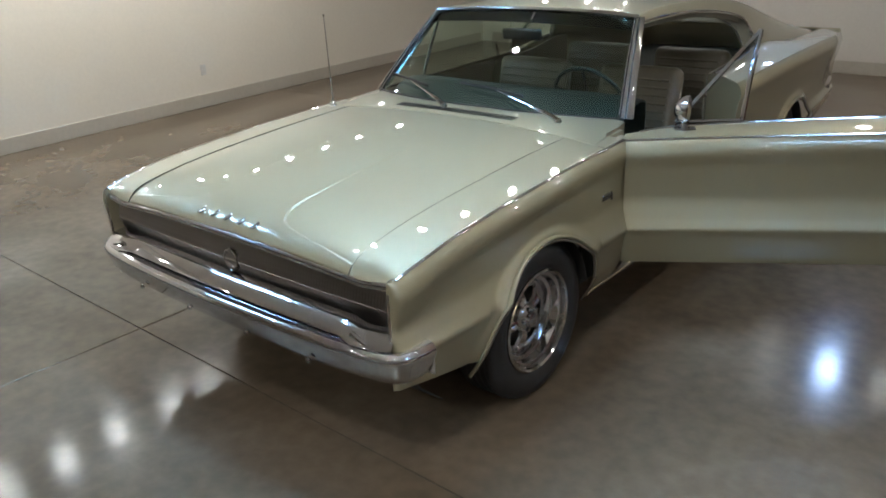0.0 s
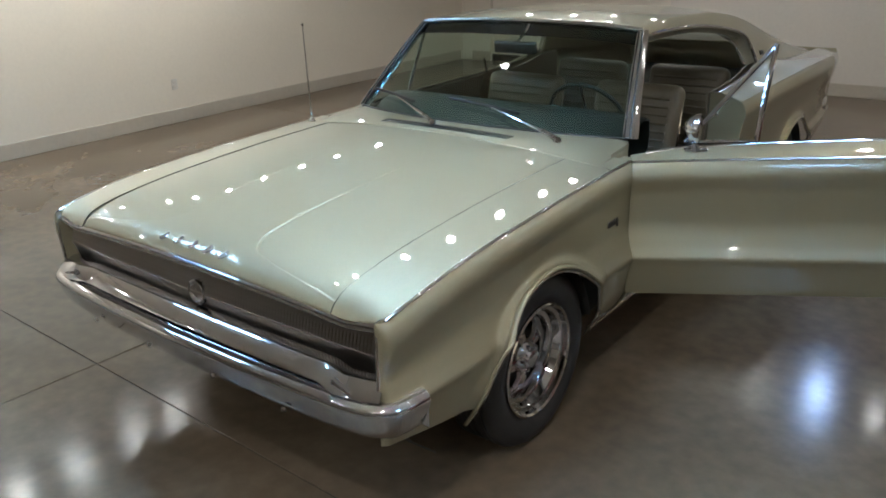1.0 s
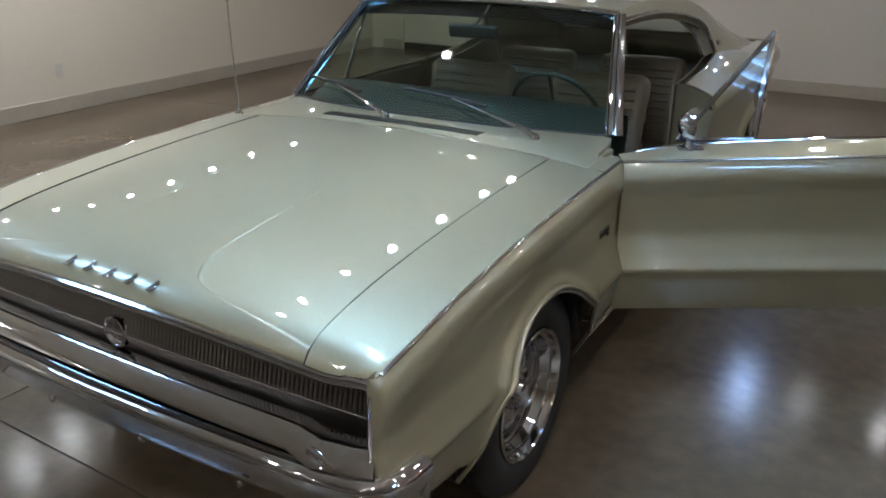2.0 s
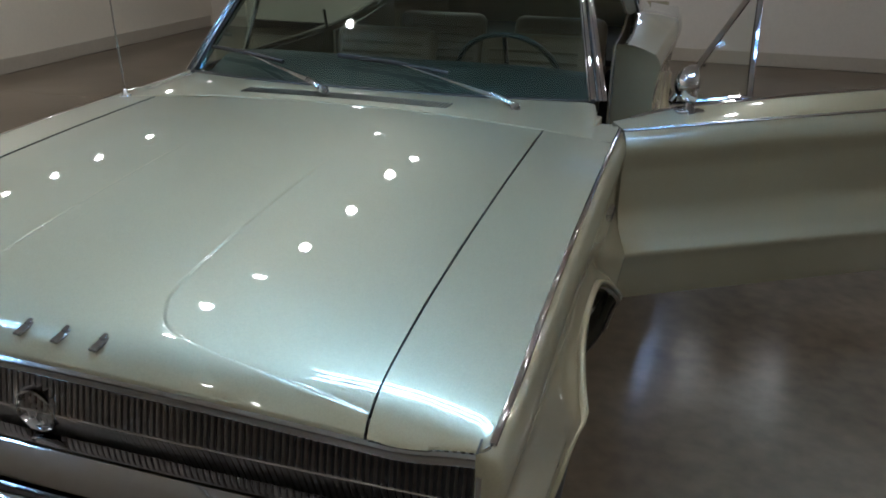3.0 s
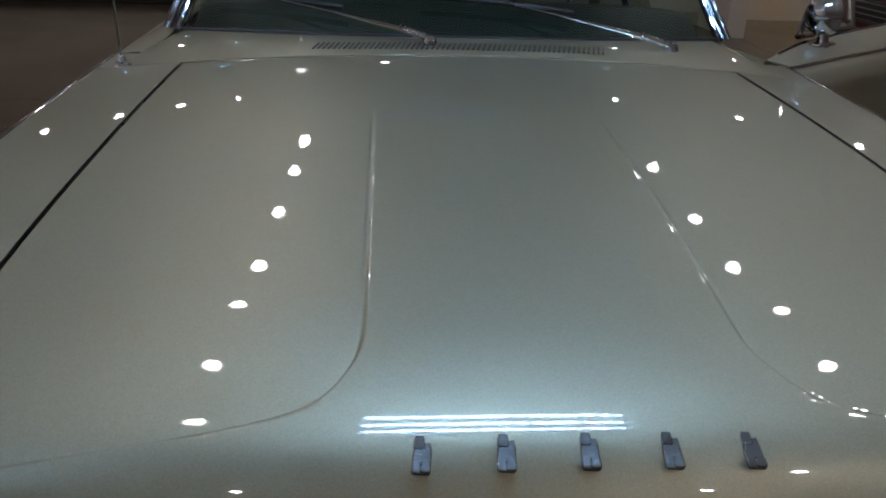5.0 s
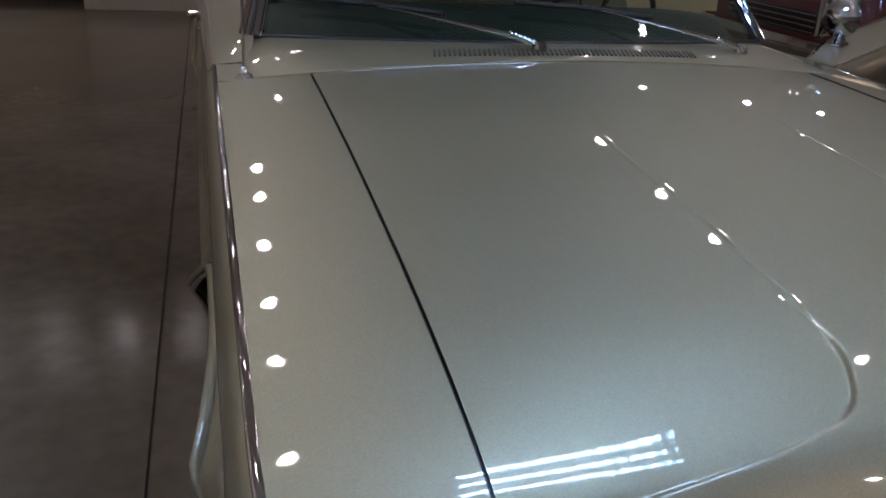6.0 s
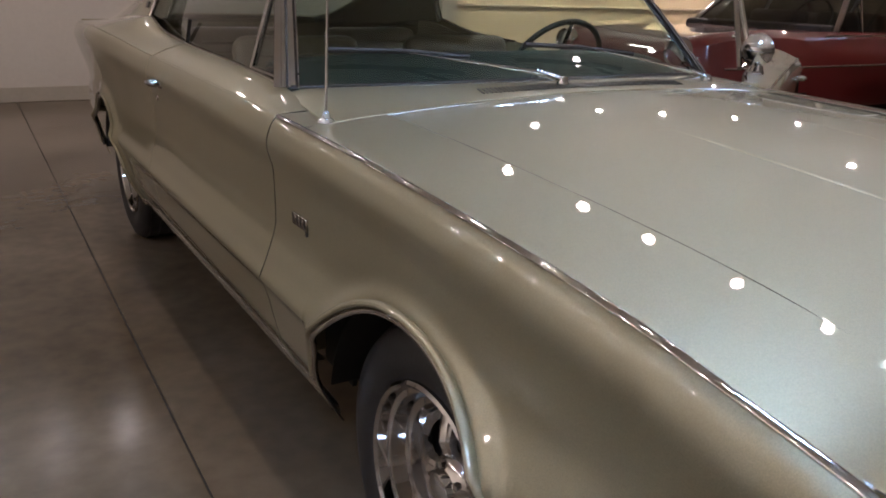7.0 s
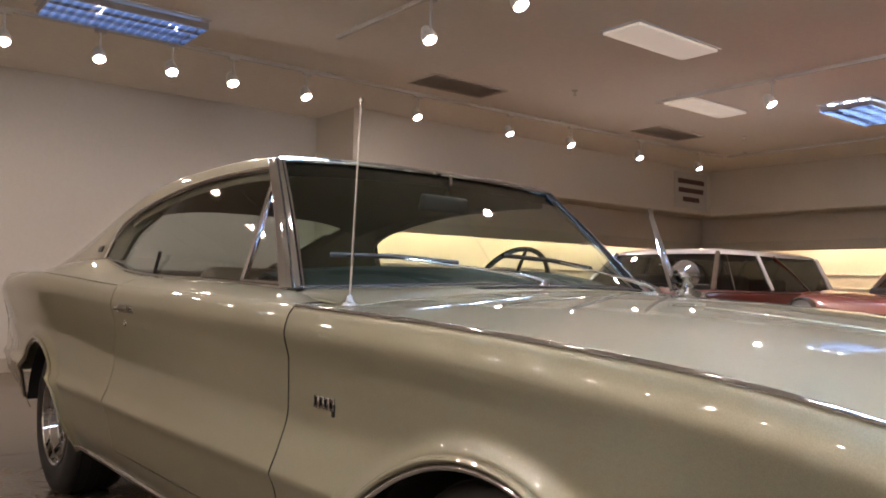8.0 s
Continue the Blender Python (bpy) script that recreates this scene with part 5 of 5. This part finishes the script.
def display_car(name, label, paint, roof_paint, at, rz, long_roof=False, length=5.0, roof_h=1.42):
    """A fifties car: nose to -y from the front bumper at y = 0."""
    c = thing(name, label, "car", "other display cars", at=at, rz=rz)
    L = length
    top = spline((0.0, 0.80), (0.12, 0.90), (0.5, 0.96), (1.35, 0.985), (1.7, 1.0), (3.6, 1.0), (L - 0.5, 0.98), (L - 0.1, 0.93), (L, 0.86))
    half = spline((0.0, 0.72), (0.12, 0.86), (0.6, 0.92), (2.4, 0.94), (L - 0.6, 0.92), (L - 0.1, 0.86), (L, 0.78))
    sec = [(0.80, 0.27), (0.96, 0.36), (1.0, 0.52), (0.985, 0.66), (0.99, 0.80), (0.95, 0.93), (0.86, 0.99), (0.6, 1.0), (0.3, 0.995), (0.0, 0.995)]
    rows = []
    for y in list(np.linspace(0, 0.3, 8)) + list(np.linspace(0.36, L - 0.36, 40)) + list(np.linspace(L - 0.3, L, 8)):
        h, w = top(y), half(y)
        r = [(w * a, y, 0.27 + (h - 0.27) * (b - 0.27) / 0.73) for a, b in sec]
        crest = 0.045 * (1 - step01(0.9, 1.5, y))
        r = [(p[0], p[1], p[2] + (crest if 4 < k < 8 else 0) * (1.0 if k != 7 else 0.3)) for k, p in enumerate(r)]
        rows.append([(-p[0], p[1], p[2]) for p in r[:-1]] + r[::-1])
    cut = []
    v, f = sheet(rows)
    for q in f:
        m = np.mean([v[i] for i in q], axis=0)
        if m[2] < 0.68 and (abs(m[1] - 0.95) < 0.37 or abs(m[1] - (L - 1.15)) < 0.37) and abs(m[0]) > 0.6:
            if math.hypot(m[1] - (0.95 if m[1] < 2 else L - 1.15), m[2] - 0.32) < 0.37:
                continue
        cut.append(q)
    ends = [tuple(range(len(rows[0]) - 1, -1, -1)), tuple(range(len(v) - len(rows[0]), len(v)))]
    part("body", (v, cut + ends, True, 40), paint, c)
    part("underside", box(-0.72, 0.72, 0.25, L - 0.25, 0.24, 0.42), UNDER, c)
    # greenhouse
    y0, y1 = 1.55, (4.45 if long_roof else L - 1.15)
    r0, r1 = 2.05, (4.36 if long_roof else L - 1.75)
    bz = 0.99
    low = [(-0.80, y0 + 0.22), (-0.5, y0 + 0.03), (0, y0 - 0.02), (0.5, y0 + 0.03), (0.80, y0 + 0.22), (0.84, 2.9), (0.78, y1 - 0.1), (0.4, y1), (-0.4, y1), (-0.78, y1 - 0.1), (-0.84, 2.9)]
    high = [(-0.62, r0 + 0.1), (-0.4, r0 + 0.0), (0, r0 - 0.03), (0.4, r0), (0.62, r0 + 0.1), (0.66, 2.9), (0.60, r1 - 0.05), (0.35, r1), (-0.35, r1), (-0.60, r1 - 0.05), (-0.66, 2.9)]
    zt = roof_h - 0.085
    part("window_glass", sheet([[(x, y, bz) for x, y in low], [(x, y, zt) for x, y in high]], closed=True), DARK_GLASS, c, "dark car windows")
    rr = []
    for t in np.linspace(0, 1, 7):
        k = math.cos(t * math.pi / 2) ** 0.55
        cy = (r0 + r1) / 2
        rr.append([(x * (0.08 + 0.92 * k) * (1.03 if t == 0 else 1), cy + (y - cy) * (0.08 + 0.92 * k), zt + (roof_h - zt) * math.sin(t * math.pi / 2)) for x, y in high])
    v, f = sheet(rr, closed=True)
    part("roof", (v, list(f) + [tuple(range(len(v) - len(high), len(v)))], True, 50), roof_paint, c, "pale painted roof")
    for i in (0, 4, 6, 9):
        part("pillar", tube([(*low[i], bz - 0.01), (*high[i], zt + 0.01)], 0.028, 8), CHROME if i in (0, 4) else roof_paint, c)
    for s in (-1, 1):
        for yy in ((2.95,) if not long_roof else (2.85,)):
            part("pillar", tube([(s * 0.835, yy, bz), (s * 0.66, yy, zt + 0.01)], 0.024, 8), roof_paint, c)
        if long_roof:
            part("rear_pillar", tube([(s * 0.80, 3.72, bz), (s * 0.70, 3.52, bz + 0.2), (s * 0.655, 3.2, zt)], 0.022, 8), CHROME, c)
        part("vent_post", tube([(s * 0.825, 2.12, bz), (s * 0.655, 2.25, zt)], 0.010, 6), CHROME, c)
        part("belt_strip", tube([(s * half(y) * 0.955, y, top(y) - 0.035) for y in np.linspace(1.5, L - 0.4, 20)], 0.010, 6), CHROME, c)
        part("side_strip", tube([(s * (half(y) * 0.985 + 0.006), y, 0.72) for y in np.linspace(0.3, L - 0.3, 24)], 0.010, 6), CHROME, c)
        hl = part("headlight", placed(lathe([(-0.028, 0.0), (-0.024, 0.05), (-0.010, 0.085), (0.0, 0.092)], 24), pose(s * 0.66, 0.03, 0.83, 0, 0, 90)), CLEAR_LENS, c, "round glass headlight")
        part("bezel", placed(lathe([(0.03, 0.118), (-0.03, 0.116), (-0.045, 0.106), (-0.03, 0.092), (0.0, 0.09)], 28), pose(s * 0.66, 0.03, 0.83, 0, 0, 90)), CHROME, hl)
        for yy in (0.95, L - 1.15):
            w = new("wheel")
            w.parent, w.matrix_basis = c, pose(s * 0.86, yy, 0.33, 0, 0, 0 if s > 0 else 180)
            part("tyre", lathe([(-0.2, 0.2), (-0.2, 0.31), (-0.17, 0.33), (-0.03, 0.33), (0, 0.3), (-0.005, 0.22), (-0.02, 0.2)], 36), RUBBER, w)
            part("hubcap", lathe([(0.0, 0.0), (-0.005, 0.1), (-0.02, 0.17), (-0.012, 0.19), (-0.02, 0.2)], 32), CHROME, w)
    part("grille", soft_box(-0.52, 0.52, -0.03, 0.08, 0.58, 0.74, 0.03, 2), GRILLE_DARK, c)
    for k in range(4):
        part("grille_bar", tube([(-0.5, -0.035, 0.60 + k * 0.04), (0.5, -0.035, 0.60 + k * 0.04)], 0.007, 6), CHROME, c)
    for y, d in ((-0.08, 1), (L + 0.08, -1)):
        pts = [(-0.93, y + d * 0.32), (-0.92, y + d * 0.10), (-0.8, y), (0.0, y - d * 0.03), (0.8, y), (0.92, y + d * 0.10), (0.93, y + d * 0.32)]
        part("bumper", (*sweep(pts if d > 0 else pts[::-1], [(-0.03, 0.56), (0.0, 0.56), (0.015, 0.5), (0.0, 0.42), (-0.03, 0.42)]), True, 40), CHROME, c, thick=0.006)
    for s in (-1, 1):
        part("front_seat", soft_box(s * 0.38 - 0.32, s * 0.38 + 0.32, 2.5, 2.65, 0.6, 1.15, 0.06, 3), VINYL, c)
    part("seat", soft_box(-0.68, 0.68, 3.35, 3.5, 0.6, 1.12, 0.06, 3), VINYL, c)
    sw_ = [(0.36 + 0.19 * math.cos(a), 2.05 + 0.06 * math.sin(a), 1.08 + 0.18 * math.sin(a)) for a in np.linspace(0, 2 * math.pi, 25)]
    part("steering_wheel", tube(sw_, 0.011, 6, caps=False), BLACK, c)
    part("dashboard", soft_box(-0.76, 0.76, 1.62, 1.95, 0.85, 1.045, 0.04, 2), BLACK, c)
    return c


RED = car_paint("dark_red_paint", (0.13, 0.013, 0.012), rough=0.45, flake=0.05)
ORANGE = car_paint("orange_red_paint", (0.26, 0.038, 0.017), rough=0.45, flake=0.05)
PALE = car_paint("pale_silver_roof_paint", (0.66, 0.66, 0.68), rough=0.4)
display_car("red_sedan", "dark red fifties sedan with a pale silver roof", RED, PALE, (3.24, 3.93, 0), -90, long_roof=True, length=5.4, roof_h=1.44)
display_car("orange_sedan", "glossy orange-red fifties sedan with round headlights", ORANGE, ORANGE, (4.88, 1.56, 0), -90, length=5.0, roof_h=1.43)
